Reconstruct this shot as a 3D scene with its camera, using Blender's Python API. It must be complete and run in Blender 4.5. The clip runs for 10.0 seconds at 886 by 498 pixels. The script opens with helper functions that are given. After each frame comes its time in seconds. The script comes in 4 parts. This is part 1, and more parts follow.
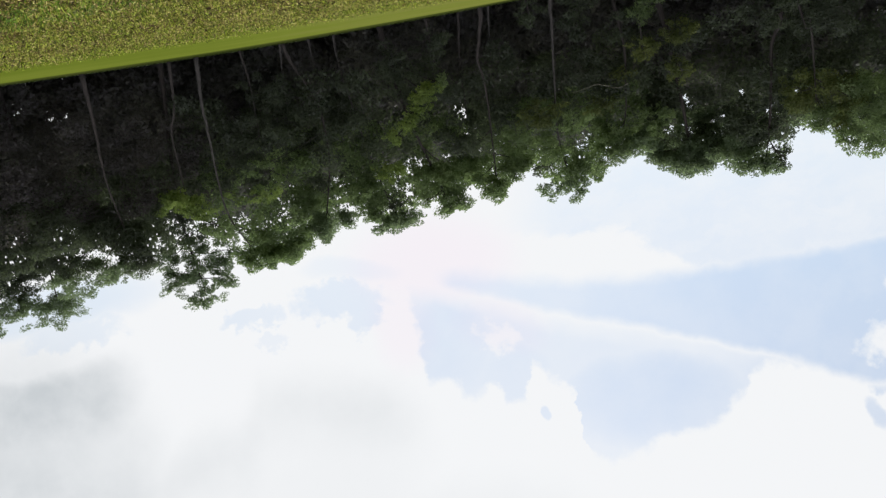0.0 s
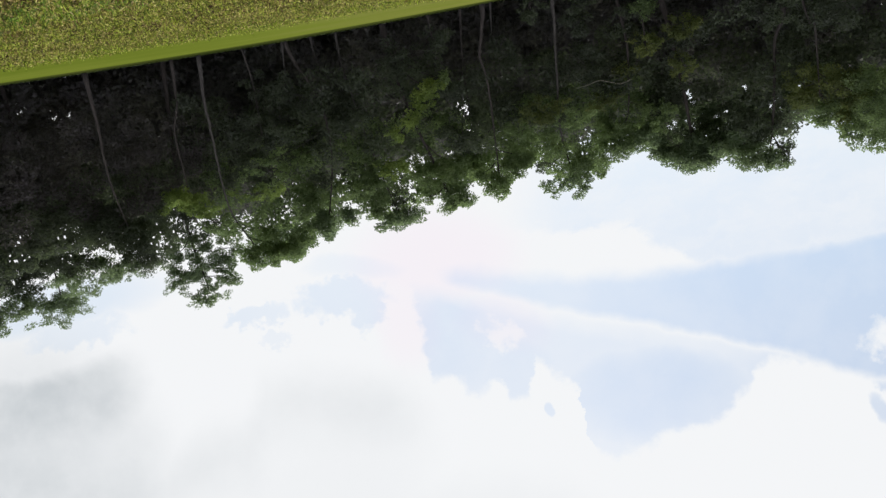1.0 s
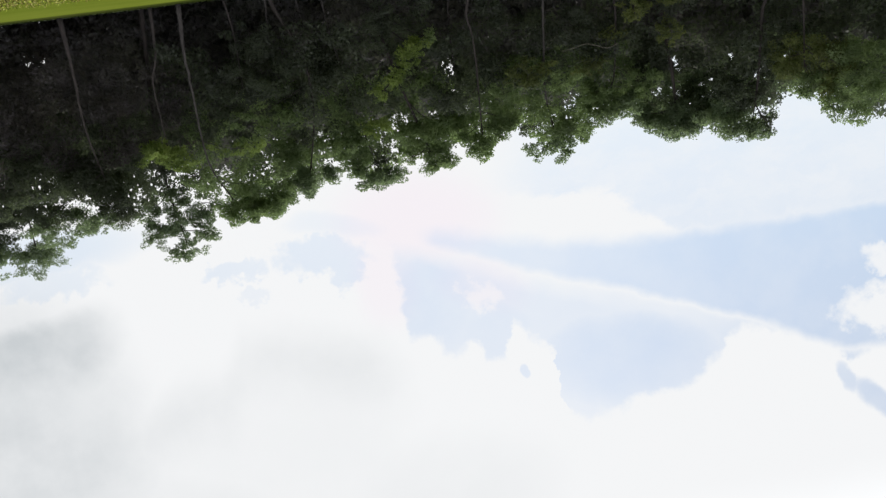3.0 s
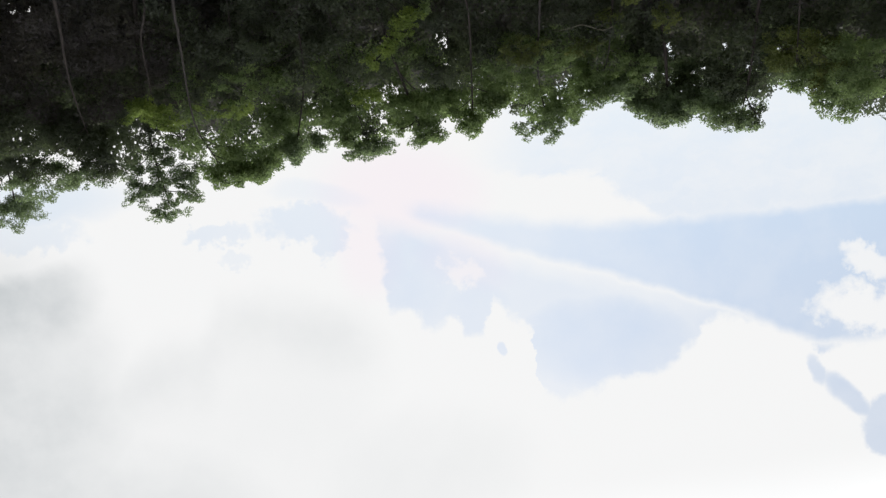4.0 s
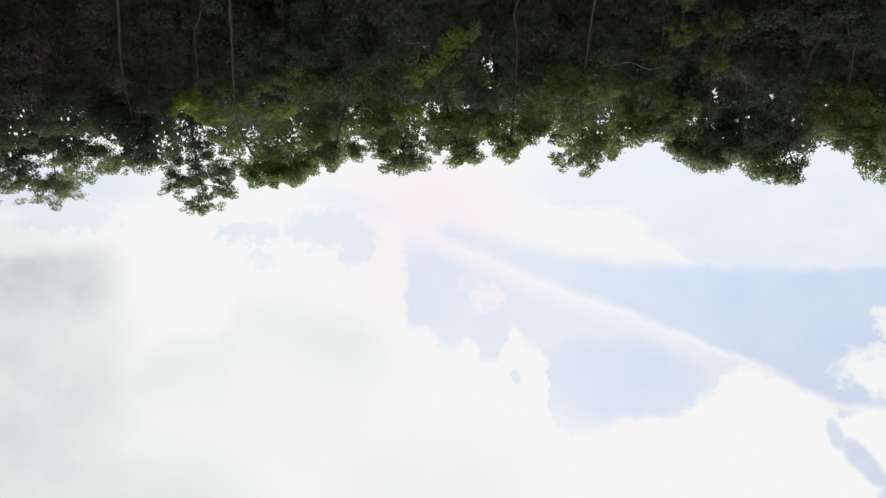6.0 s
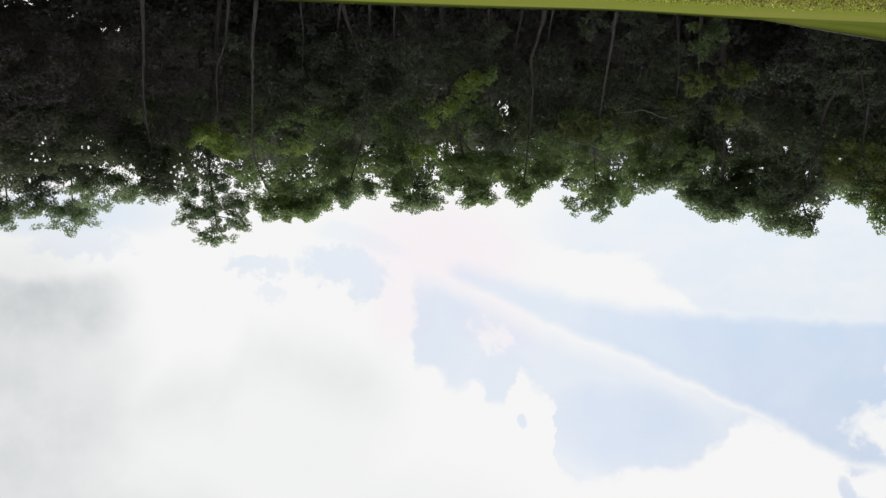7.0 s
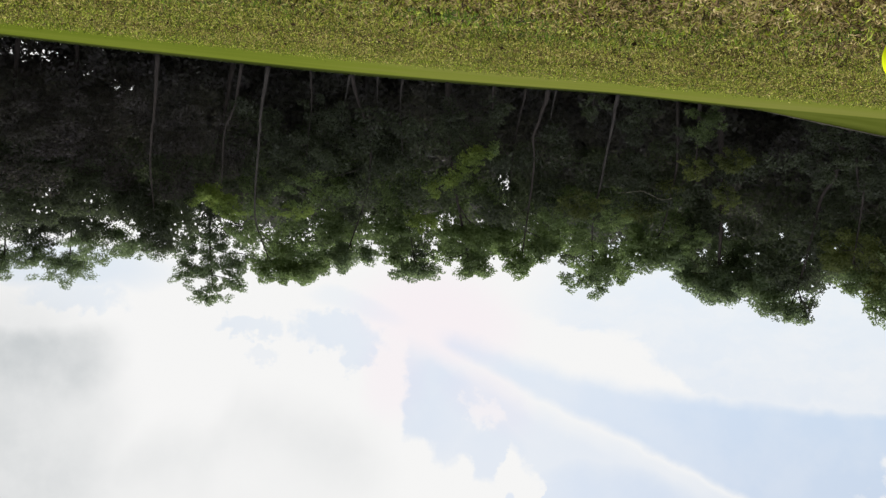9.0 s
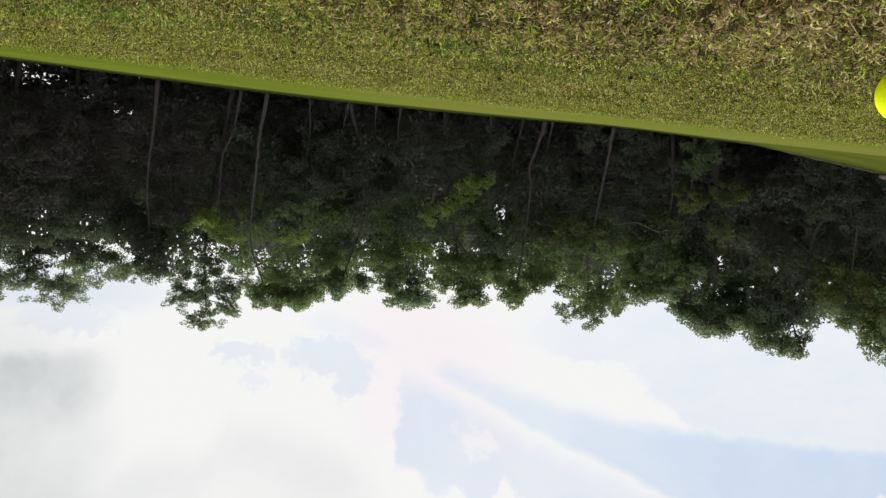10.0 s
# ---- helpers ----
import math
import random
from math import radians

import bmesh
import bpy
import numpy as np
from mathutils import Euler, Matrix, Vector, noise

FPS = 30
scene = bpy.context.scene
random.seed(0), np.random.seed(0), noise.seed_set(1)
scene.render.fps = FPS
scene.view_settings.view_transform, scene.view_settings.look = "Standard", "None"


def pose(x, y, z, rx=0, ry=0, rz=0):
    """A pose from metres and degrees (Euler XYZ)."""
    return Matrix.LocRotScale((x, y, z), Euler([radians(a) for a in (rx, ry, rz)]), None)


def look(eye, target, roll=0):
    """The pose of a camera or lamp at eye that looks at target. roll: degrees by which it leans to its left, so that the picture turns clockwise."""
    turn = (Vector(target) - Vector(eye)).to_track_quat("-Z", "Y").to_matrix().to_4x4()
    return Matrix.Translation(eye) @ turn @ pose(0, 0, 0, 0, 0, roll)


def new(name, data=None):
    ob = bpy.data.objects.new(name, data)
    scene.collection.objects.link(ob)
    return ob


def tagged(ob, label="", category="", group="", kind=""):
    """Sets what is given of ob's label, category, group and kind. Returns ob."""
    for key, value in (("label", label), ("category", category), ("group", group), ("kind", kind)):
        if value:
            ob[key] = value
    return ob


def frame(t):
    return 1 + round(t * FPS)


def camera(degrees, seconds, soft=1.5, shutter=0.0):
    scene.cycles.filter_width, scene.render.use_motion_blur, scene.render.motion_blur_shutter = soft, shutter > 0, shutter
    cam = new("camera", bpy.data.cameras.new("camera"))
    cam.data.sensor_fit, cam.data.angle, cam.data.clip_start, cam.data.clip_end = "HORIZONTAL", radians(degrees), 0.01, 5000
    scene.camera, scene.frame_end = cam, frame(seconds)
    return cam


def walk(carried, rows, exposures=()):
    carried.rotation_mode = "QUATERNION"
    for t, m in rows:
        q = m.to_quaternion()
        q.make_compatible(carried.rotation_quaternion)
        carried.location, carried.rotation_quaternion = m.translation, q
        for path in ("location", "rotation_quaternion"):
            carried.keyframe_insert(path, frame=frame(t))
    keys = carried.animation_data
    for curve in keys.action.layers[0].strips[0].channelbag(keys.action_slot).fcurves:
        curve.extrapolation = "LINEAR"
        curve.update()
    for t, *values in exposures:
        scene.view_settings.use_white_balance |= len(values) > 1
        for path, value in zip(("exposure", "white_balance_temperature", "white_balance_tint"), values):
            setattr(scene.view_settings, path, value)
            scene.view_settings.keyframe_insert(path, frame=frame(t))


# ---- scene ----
cam = camera(62.8, 10.0, soft=1.4)
EYE = 0.112
# The camera lies upside down near the turf and only turns.
PATH = [
    (0.0, pose(0, 0, EYE, -107.94, -8.89, -175.91)),
    (0.5, pose(0, 0, EYE, -108.13, -8.81, -175.81)),
    (1.0, pose(0, 0, EYE, -108.15, -9.18, -176.07)),
    (1.5, pose(0, 0, EYE, -108.32, -9.31, -176.06)),
    (2.0, pose(0, 0, EYE, -108.39, -9.55, -176.11)),
    (2.5, pose(0, 0, EYE, -108.98, -9.35, -176.04)),
    (2.7, pose(0, 0, EYE, -109.90, -8.61, -175.71)),
    (2.9, pose(0, 0, EYE, -110.96, -7.66, -175.18)),
    (3.0, pose(0, 0, EYE, -111.37, -7.25, -175.12)),
    (3.2, pose(0, 0, EYE, -112.33, -6.47, -174.74)),
    (4.3, pose(0, 0, EYE, -113.32, -3.00, -176.04)),
    (4.5, pose(0, 0, EYE, -112.85, -2.31, -176.85)),
    (5.0, pose(0, 0, EYE, -112.26, -0.84, -178.06)),
    (6.3, pose(0, 0, EYE, -111.02, 1.50, -179.53)),
    (6.5, pose(0, 0, EYE, -110.34, 1.88, -179.77)),
    (7.0, pose(0, 0, EYE, -108.59, 2.57, 179.27)),
    (7.5, pose(0, 0, EYE, -106.98, 3.36, 178.97)),
    (8.0, pose(0, 0, EYE, -105.66, 4.08, 178.85)),
    (8.5, pose(0, 0, EYE, -104.39, 4.69, 178.80)),
    (9.0, pose(0, 0, EYE, -103.10, 5.28, 178.78)),
    (9.5, pose(0, 0, EYE, -101.90, 5.72, 178.85)),
    (10.0, pose(0, 0, EYE, -100.85, 6.27, 178.94)),
]
# the picture warms a little towards the end
walk(cam, PATH, [(0.0, 0.0, 6330, 10), (2.5, 0.0, 6350, 10), (4.5, 0.0, 6460, 10), (7.0, 0.0, 6460, 10), (10.0, 0.0, 6500, 10)])


# ---------------------------------------------------------------- sky and sun
SUN_EL, SUN_AZ = 57.0, -8.0        # degrees; azimuth from +y towards +x
sun = new("sun", bpy.data.lights.new("sun", "SUN"))
sun.data.energy, sun.data.angle, sun.data.color = 3.3, radians(14), (1.0, 0.95, 0.86)
sx_, sy_ = math.sin(radians(SUN_AZ)), math.cos(radians(SUN_AZ))
ce_, se_ = math.cos(radians(SUN_EL)), math.sin(radians(SUN_EL))
sun.matrix_world = look((60 * sx_ * ce_, 60 * sy_ * ce_, 60 * se_), (0, 0, 0))

world = bpy.data.worlds.new("sky")
scene.world = world
world.use_nodes = True
wt = world.node_tree
wt.nodes.clear()


def wire(tree, sock, value):
    if hasattr(value, "links"):
        tree.links.new(value, sock)
    else:
        sock.default_value = value


def calc(tree, op, a, b=None, c=None, clamp=False):
    n = tree.nodes.new("ShaderNodeMath")
    n.operation, n.use_clamp = op, clamp
    for i, v in enumerate((a, b, c)):
        if v is not None:
            wire(tree, n.inputs[i], v)
    return n.outputs[0]


def vec(tree, op, a, b=None):
    n = tree.nodes.new("ShaderNodeVectorMath")
    n.operation = op
    wire(tree, n.inputs[0], a)
    if b is not None:
        wire(tree, n.inputs[1], b)
    return n.outputs["Value"] if op == "DOT_PRODUCT" else n.outputs[0]


def noise_tex(tree, vector, scale, detail=4.0, rough=0.55):
    n = tree.nodes.new("ShaderNodeTexNoise")
    if vector is not None:
        wire(tree, n.inputs["Vector"], vector)
    n.inputs["Scale"].default_value = scale
    n.inputs["Detail"].default_value = detail
    n.inputs["Roughness"].default_value = rough
    return n


def smooth(tree, x, lo, hi, a=0.0, b=1.0):
    n = tree.nodes.new("ShaderNodeMapRange")
    n.interpolation_type = "SMOOTHSTEP"
    for i, v in enumerate((x, lo, hi, a, b)):
        wire(tree, n.inputs[i], v)
    return n.outputs[0]


def mixcol(tree, fac, a, b, mode="MIX"):
    n = tree.nodes.new("ShaderNodeMix")
    n.data_type, n.blend_type = "RGBA", mode
    wire(tree, n.inputs[0], fac)
    wire(tree, n.inputs[6], a)
    wire(tree, n.inputs[7], b)
    return n.outputs[2]


way = wt.nodes.new("ShaderNodeTexCoord").outputs["Generated"]
# a flat chart of the sky round one direction (20 degrees up, ahead)
AX_R, AX_U, AX_F = (0.9994, 0.0039, 0.0335), (-0.0301, -0.3478, 0.9371), (-0.0153, 0.9375, 0.3475)
fwd = calc(wt, "MAXIMUM", vec(wt, "DOT_PRODUCT", way, AX_F), 0.15)
cx_ = calc(wt, "SUBTRACT", 0.784, calc(wt, "MULTIPLY", 1.285, calc(wt, "DIVIDE", vec(wt, "DOT_PRODUCT", way, AX_R), fwd)))
cy_ = calc(wt, "ADD", 0.441, calc(wt, "MULTIPLY", 1.285, calc(wt, "DIVIDE", vec(wt, "DOT_PRODUCT", way, AX_U), fwd)))
comb = wt.nodes.new("ShaderNodeCombineXYZ")
wire(wt, comb.inputs[0], cx_)
wire(wt, comb.inputs[1], cy_)
chart0 = comb.outputs[0]
w1 = noise_tex(wt, chart0, 7.0, 3.0, 0.55).outputs["Color"]
w2 = noise_tex(wt, chart0, 22.0, 4.0, 0.6).outputs["Color"]
w3 = noise_tex(wt, chart0, 60.0, 4.0, 0.6).outputs["Color"]
HALF = (0.5, 0.5, 0.5)


def wander(tex, size):
    return vec(wt, "MULTIPLY", vec(wt, "SUBTRACT", tex, HALF), (size, size, 0))


slow = wander(w1, 0.035)
warp = vec(wt, "ADD", slow, vec(wt, "ADD", wander(w2, 0.045), wander(w3, 0.018)))
chart = vec(wt, "ADD", chart0, warp)
soft_chart = vec(wt, "ADD", chart0, vec(wt, "ADD", slow, wander(w2, 0.02)))


def blob(src, cx, cy, rx, ry, angle=0.0, amount=1.0, lo=0.75, hi=1.15):
    """A soft-edged oval in the chart: amount inside, 0 outside."""
    ca, sa = math.cos(radians(angle)), math.sin(radians(angle))
    a = vec(wt, "DOT_PRODUCT", vec(wt, "SUBTRACT", src, (cx, cy, 0)), (ca / rx, sa / rx, 0))
    b = vec(wt, "DOT_PRODUCT", vec(wt, "SUBTRACT", src, (cx, cy, 0)), (-sa / ry, ca / ry, 0))
    d = calc(wt, "ADD", calc(wt, "MULTIPLY", a, a), calc(wt, "MULTIPLY", b, b))
    return smooth(wt, d, lo, hi, amount, 0.0)


def union(items):
    out = items[0]
    for it in items[1:]:
        out = calc(wt, "MAXIMUM", out, it)
    return out


def both(*items):
    out = items[0]
    for it in items[1:]:
        out = calc(wt, "MULTIPLY", out, it)
    return out


def inverse(a):
    return calc(wt, "SUBTRACT", 1.0, a)


def split(src):
    sep = wt.nodes.new("ShaderNodeSeparateXYZ")
    wire(wt, sep.inputs[0], src)
    return sep.outputs[0], sep.outputs[1]


def profile(x, stops, reach=2.0):
    """A smooth line across the chart: its height at x, from a few (x, height) stops."""
    n = wt.nodes.new("ShaderNodeValToRGB")
    n.color_ramp.interpolation = "LINEAR"
    el = n.color_ramp.elements
    while len(el) < len(stops):
        el.new(0.5)
    for e, (p, h) in zip(el, stops):
        e.position, e.color = p / reach, (h, h, h, 1)
    wire(wt, n.inputs[0], calc(wt, "DIVIDE", x, reach))
    return n.outputs[0]


torn = vec(wt, "ADD", chart0, vec(wt, "ADD", slow, vec(wt, "ADD", wander(w2, 0.11), wander(w3, 0.03))))
sx, sy = split(soft_chart)
hx, hy = split(chart)
# the long thin streak, and the clear wedge over it
streak_top = profile(sx, [(0.70, 0.425), (0.78, 0.458), (0.90, 0.507), (1.00, 0.553), (1.10, 0.594), (1.20, 0.634), (1.30, 0.678), (1.40, 0.722), (1.50, 0.775)])
band_low = profile(sx, [(0.74, 0.410), (0.80, 0.418), (0.90, 0.446), (1.00, 0.474), (1.10, 0.488), (1.20, 0.497), (1.40, 0.502), (1.60, 0.508)])
wedge = both(smooth(wt, calc(wt, "SUBTRACT", sy, band_low), -0.010, 0.028), smooth(wt, calc(wt, "SUBTRACT", streak_top, sy), -0.005, 0.022),
             smooth(wt, sx, 0.755, 0.80), smooth(wt, sx, 0.78, 1.35, 0.55, 1.0))
# the clear pool under the streak, cut off below by the heaped tops of the cumulus
heap_top = profile(hx, [(0.70, 0.57), (0.725, 0.600), (0.765, 0.622), (0.795, 0.655), (0.82, 0.648), (0.835, 0.636), (0.855, 0.668), (0.885, 0.672), (0.899, 0.612), (0.925, 0.625),
                        (0.955, 0.662), (0.968, 0.672), (0.976, 0.785), (1.00, 0.802), (1.07, 0.800), (1.10, 0.786), (1.18, 0.788), (1.215, 0.772), (1.235, 0.752), (1.265, 0.738),
                        (1.28, 0.712), (1.32, 0.702), (1.38, 0.714), (1.43, 0.732), (1.47, 0.755), (1.495, 0.790), (1.53, 0.775)])
pool = both(smooth(wt, calc(wt, "SUBTRACT", heap_top, hy), -0.007, 0.016), smooth(wt, hx, 0.712, 0.726), smooth(wt, calc(wt, "SUBTRACT", sy, streak_top), -0.012, 0.010))
in_streak = both(smooth(wt, calc(wt, "SUBTRACT", sy, streak_top), 0.002, 0.040, 1.0, 0.0), smooth(wt, sx, 0.88, 1.42, 0.9, 0.12))
pool_depth = union([blob(soft_chart, 1.10, 0.715, 0.20, 0.10, 8, 0.92, 0.1, 1.5), blob(soft_chart, 0.765, 0.56, 0.10, 0.12, 0, 0.66, 0.2, 1.6),
                    blob(soft_chart, 0.87, 0.62, 0.09, 0.07, 0, 0.62, 0.2, 1.6), smooth(wt, sx, 1.2, 1.48, 0.50, 0.95)])
pool = both(pool, pool_depth, inverse(calc(wt, "MULTIPLY", in_streak, 0.80)))
puffs = union([
    blob(torn, 0.855, 0.553, 0.036, 0.026, 20, 0.75, 0.1, 1.5),
    blob(torn, 1.60, 0.628, 0.070, 0.030, 32, 0.9, 0.1, 1.4),
    blob(torn, 1.575, 0.715, 0.105, 0.050, 24, 0.95, 0.3, 1.4),
    blob(torn, 1.505, 0.680, 0.035, 0.035, 0, 0.6, 0.0, 1.5),
])
# thin veil high on one side, torn along its lower border by a white band
band_up = profile(sx, [(0.90, 0.375), (0.96, 0.388), (1.00, 0.402), (1.07, 0.414), (1.13, 0.437), (1.18, 0.470), (1.24, 0.512), (1.32, 0.535)])
tear = noise_tex(wt, vec(wt, "MULTIPLY", chart, (0.45, 1.0, 1.0)), 17.0, 6.0, 0.68).outputs["Fac"]
veil = both(smooth(wt, calc(wt, "SUBTRACT", calc(wt, "ADD", band_up, calc(wt, "MULTIPLY", calc(wt, "SUBTRACT", tear, 0.5), 0.09)), sy), -0.004, 0.022),
            smooth(wt, sx, 0.88, 1.06), smooth(wt, tear, 0.32, 0.66, 0.30, 0.50))
blue = both(union([both(wedge, 1.0), pool]), inverse(puffs))
blue = union([
    blue, veil,
    blob(torn, 0.595, 0.437, 0.085, 0.038, 4, 0.52, 0.3, 1.35),
    blob(torn, 0.634, 0.478, 0.030, 0.038, 0, 0.50, 0.3, 1.35),
    blob(torn, 0.435, 0.443, 0.062, 0.022, 0, 0.42, 0.3, 1.3),
    blob(torn, 0.465, 0.490, 0.026, 0.014, 0, 0.26, 0.2, 1.3),
    blob(soft_chart, 0.62, 0.385, 0.09, 0.020, 12, 0.28, 0.0, 1.5),
    blob(torn, 0.12, 0.405, 0.10, 0.028, 0, 0.36, 0.2, 1.3),
    blob(soft_chart, 0.10, 0.350, 0.20, 0.045, 0, 0.50, 0.2, 1.4),
    blob(soft_chart, 0.912, 0.702, 0.010, 0.015, -15, 0.75, 0.5, 1.3),
    blob(soft_chart, 1.482, 0.812, 0.014, 0.030, -15, 0.75, 0.3, 1.4),
    blob(soft_chart, 1.535, 0.870, 0.020, 0.075, -42, 0.85, 0.3, 1.4),
    blob(chart, 1.64, 0.94, 0.09, 0.07, 0, 0.8),
])
blue = calc(wt, "MULTIPLY", blue, smooth(wt, noise_tex(wt, chart0, 9.0, 5.0, 0.6).outputs["Fac"], 0.25, 0.75, 0.86, 1.08), clamp=True)
mottle = smooth(wt, noise_tex(wt, chart0, 6.0, 5.0, 0.6).outputs["Fac"], 0.25, 0.75, 0.65, 1.2)
# grey undersides: a dark shelf with a soft upper border, and faint broad shading lower down
shelf = both(smooth(wt, sy, 0.435, 0.485), smooth(wt, sy, 0.505, 0.62, 1.0, 0.52), smooth(wt, sx, 0.13, 0.255, 1.0, 0.0), smooth(wt, sy, 0.60, 1.0, 1.0, 0.9))
hill = profile(sx, [(0.20, 0.66), (0.30, 0.615), (0.38, 0.610), (0.43, 0.545), (0.50, 0.540), (0.60, 0.575), (0.68, 0.590), (0.74, 0.66)])
under = both(smooth(wt, calc(wt, "SUBTRACT", sy, hill), -0.035, 0.060), smooth(wt, calc(wt, "SUBTRACT", sy, hill), 0.05, 0.16, 1.0, 0.35), smooth(wt, sx, 0.62, 0.74, 1.0, 0.0), 0.30)
grey = union([
    calc(wt, "MULTIPLY", shelf, 0.95),
    under,
    blob(soft_chart, -0.02, 0.72, 0.26, 0.32, 0, 0.66, 0.0, 1.6),
    blob(soft_chart, 0.10, 0.98, 0.40, 0.22, 0, 0.46, 0.0, 1.6),
    blob(soft_chart, 0.72, 0.90, 0.22, 0.12, 0, 0.16, 0.0, 1.6),
])
grey = calc(wt, "MULTIPLY", grey, mottle)
# pinkish lens flare and clipped highlight, painted into the cloud colour
flare_tint = calc(wt, "MULTIPLY", union([blob(soft_chart, 0.77, 0.40, 0.15, 0.085, 8, 1.0, 0.0, 1.6), blob(soft_chart, 0.695, 0.49, 0.055, 0.09, 0, 0.8, 0.0, 1.6),
                                   blob(soft_chart, 0.86, 0.53, 0.09, 0.05, 25, 0.7, 0.0, 1.6)]), 0.9)
# outside the chart: broken cloud of the same kind, by noise
far_noise = noise_tex(wt, way, 2.6, 6.0, 0.55).outputs["Fac"]
blue_far = smooth(wt, far_noise, 0.56, 0.70, 0.0, 0.9)
grey_far = smooth(wt, noise_tex(wt, way, 1.7, 4.0, 0.5).outputs["Fac"], 0.40, 0.65, 0.0, 0.9)
inside = calc(wt, "MULTIPLY", smooth(wt, vec(wt, "DOT_PRODUCT", way, AX_F), 0.66, 0.80), smooth(wt, cy_, 1.25, 0.95))
blue = calc(wt, "ADD", calc(wt, "MULTIPLY", blue, inside), calc(wt, "MULTIPLY", blue_far, calc(wt, "SUBTRACT", 1.0, inside)))
grey = calc(wt, "ADD", calc(wt, "MULTIPLY", grey, inside), calc(wt, "MULTIPLY", grey_far, calc(wt, "SUBTRACT", 1.0, inside)))
white = mixcol(wt, calc(wt, "MULTIPLY", flare_tint, inside), (0.920, 0.918, 0.910, 1), (0.930, 0.868, 0.895, 1))
cloud_col = mixcol(wt, grey, white, (0.60, 0.625, 0.635, 1))
sky_tex = wt.nodes.new("ShaderNodeTexSky")
sky_tex.sky_type, sky_tex.sun_disc = "NISHITA", False
sky_tex.sun_elevation, sky_tex.sun_rotation = radians(SUN_EL), radians(SUN_AZ)
bg_clear = wt.nodes.new("ShaderNodeBackground")
wire(wt, bg_clear.inputs[0], mixcol(wt, 1.0, sky_tex.outputs[0], (0.985, 1.03, 0.975, 1), "MULTIPLY"))
bg_clear.inputs[1].default_value = 0.128
bg_cloud = wt.nodes.new("ShaderNodeBackground")
wire(wt, bg_cloud.inputs[0], cloud_col)
# unseen cloud outside the chart is made brighter, to light wood and lawn
wire(wt, bg_cloud.inputs[1], calc(wt, "SUBTRACT", 1.55, calc(wt, "MULTIPLY", inside, 0.55)))
mixs = wt.nodes.new("ShaderNodeMixShader")
wire(wt, mixs.inputs[0], calc(wt, "MULTIPLY", blue, 0.62))
wt.links.new(bg_cloud.outputs[0], mixs.inputs[1])
wt.links.new(bg_clear.outputs[0], mixs.inputs[2])
wout = wt.nodes.new("ShaderNodeOutputWorld")
wt.links.new(mixs.outputs[0], wout.inputs[0])


# ---------------------------------------------------------------- materials
def blank(name):
    m = bpy.data.materials.new(name)
    m.use_nodes = True
    m.node_tree.nodes.clear()
    return m, m.node_tree, m.node_tree.nodes.new("ShaderNodeOutputMaterial")


def ramp(tree, fac, stops):
    n = tree.nodes.new("ShaderNodeValToRGB")
    el = n.color_ramp.elements
    while len(el) < len(stops):
        el.new(0.5)
    for e, (p, c) in zip(el, stops):
        e.position, e.color = p, (*c, 1)
    wire(tree, n.inputs[0], fac)
    return n.outputs[0]


def leafy(name, stops, through_share=0.35, gloss=0.015, patch=0.5, clump=0.0, own=0.36, clear=0.0):
    """Leaves or blades: each its own tint, light passes through."""
    m, t, out = blank(name)
    geo = t.nodes.new("ShaderNodeNewGeometry")
    big = noise_tex(t, geo.outputs["Position"], patch, 3.0).outputs["Fac"]
    own, share = (own, 1 - own) if not clump else (0.46, 0.16)
    fac = calc(t, "ADD", calc(t, "MULTIPLY", geo.outputs["Random Per Island"], own),
               calc(t, "MULTIPLY", smooth(t, big, 0.3, 0.7), share))
    # tuft-sized dark patches put the shadow between tufts into the blade colour
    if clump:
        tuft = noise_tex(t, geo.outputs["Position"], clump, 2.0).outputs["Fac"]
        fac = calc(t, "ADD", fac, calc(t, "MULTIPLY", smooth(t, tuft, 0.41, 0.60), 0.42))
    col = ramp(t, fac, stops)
    dif = t.nodes.new("ShaderNodeBsdfDiffuse")
    tra = t.nodes.new("ShaderNodeBsdfTranslucent")
    glo = t.nodes.new("ShaderNodeBsdfGlossy")
    glo.inputs["Roughness"].default_value = 0.5
    wire(t, dif.inputs[0], col)
    wire(t, tra.inputs[0], mixcol(t, clear, mixcol(t, 0.4, col, (0.52, 0.66, 0.26, 1), "OVERLAY"), (0.36, 0.47, 0.23, 1)))
    a = t.nodes.new("ShaderNodeMixShader")
    b = t.nodes.new("ShaderNodeMixShader")
    a.inputs[0].default_value, b.inputs[0].default_value = through_share, gloss
    t.links.new(dif.outputs[0], a.inputs[1])
    t.links.new(tra.outputs[0], a.inputs[2])
    t.links.new(a.outputs[0], b.inputs[1])
    t.links.new(glo.outputs[0], b.inputs[2])
    t.links.new(b.outputs[0], out.inputs[0])
    return m


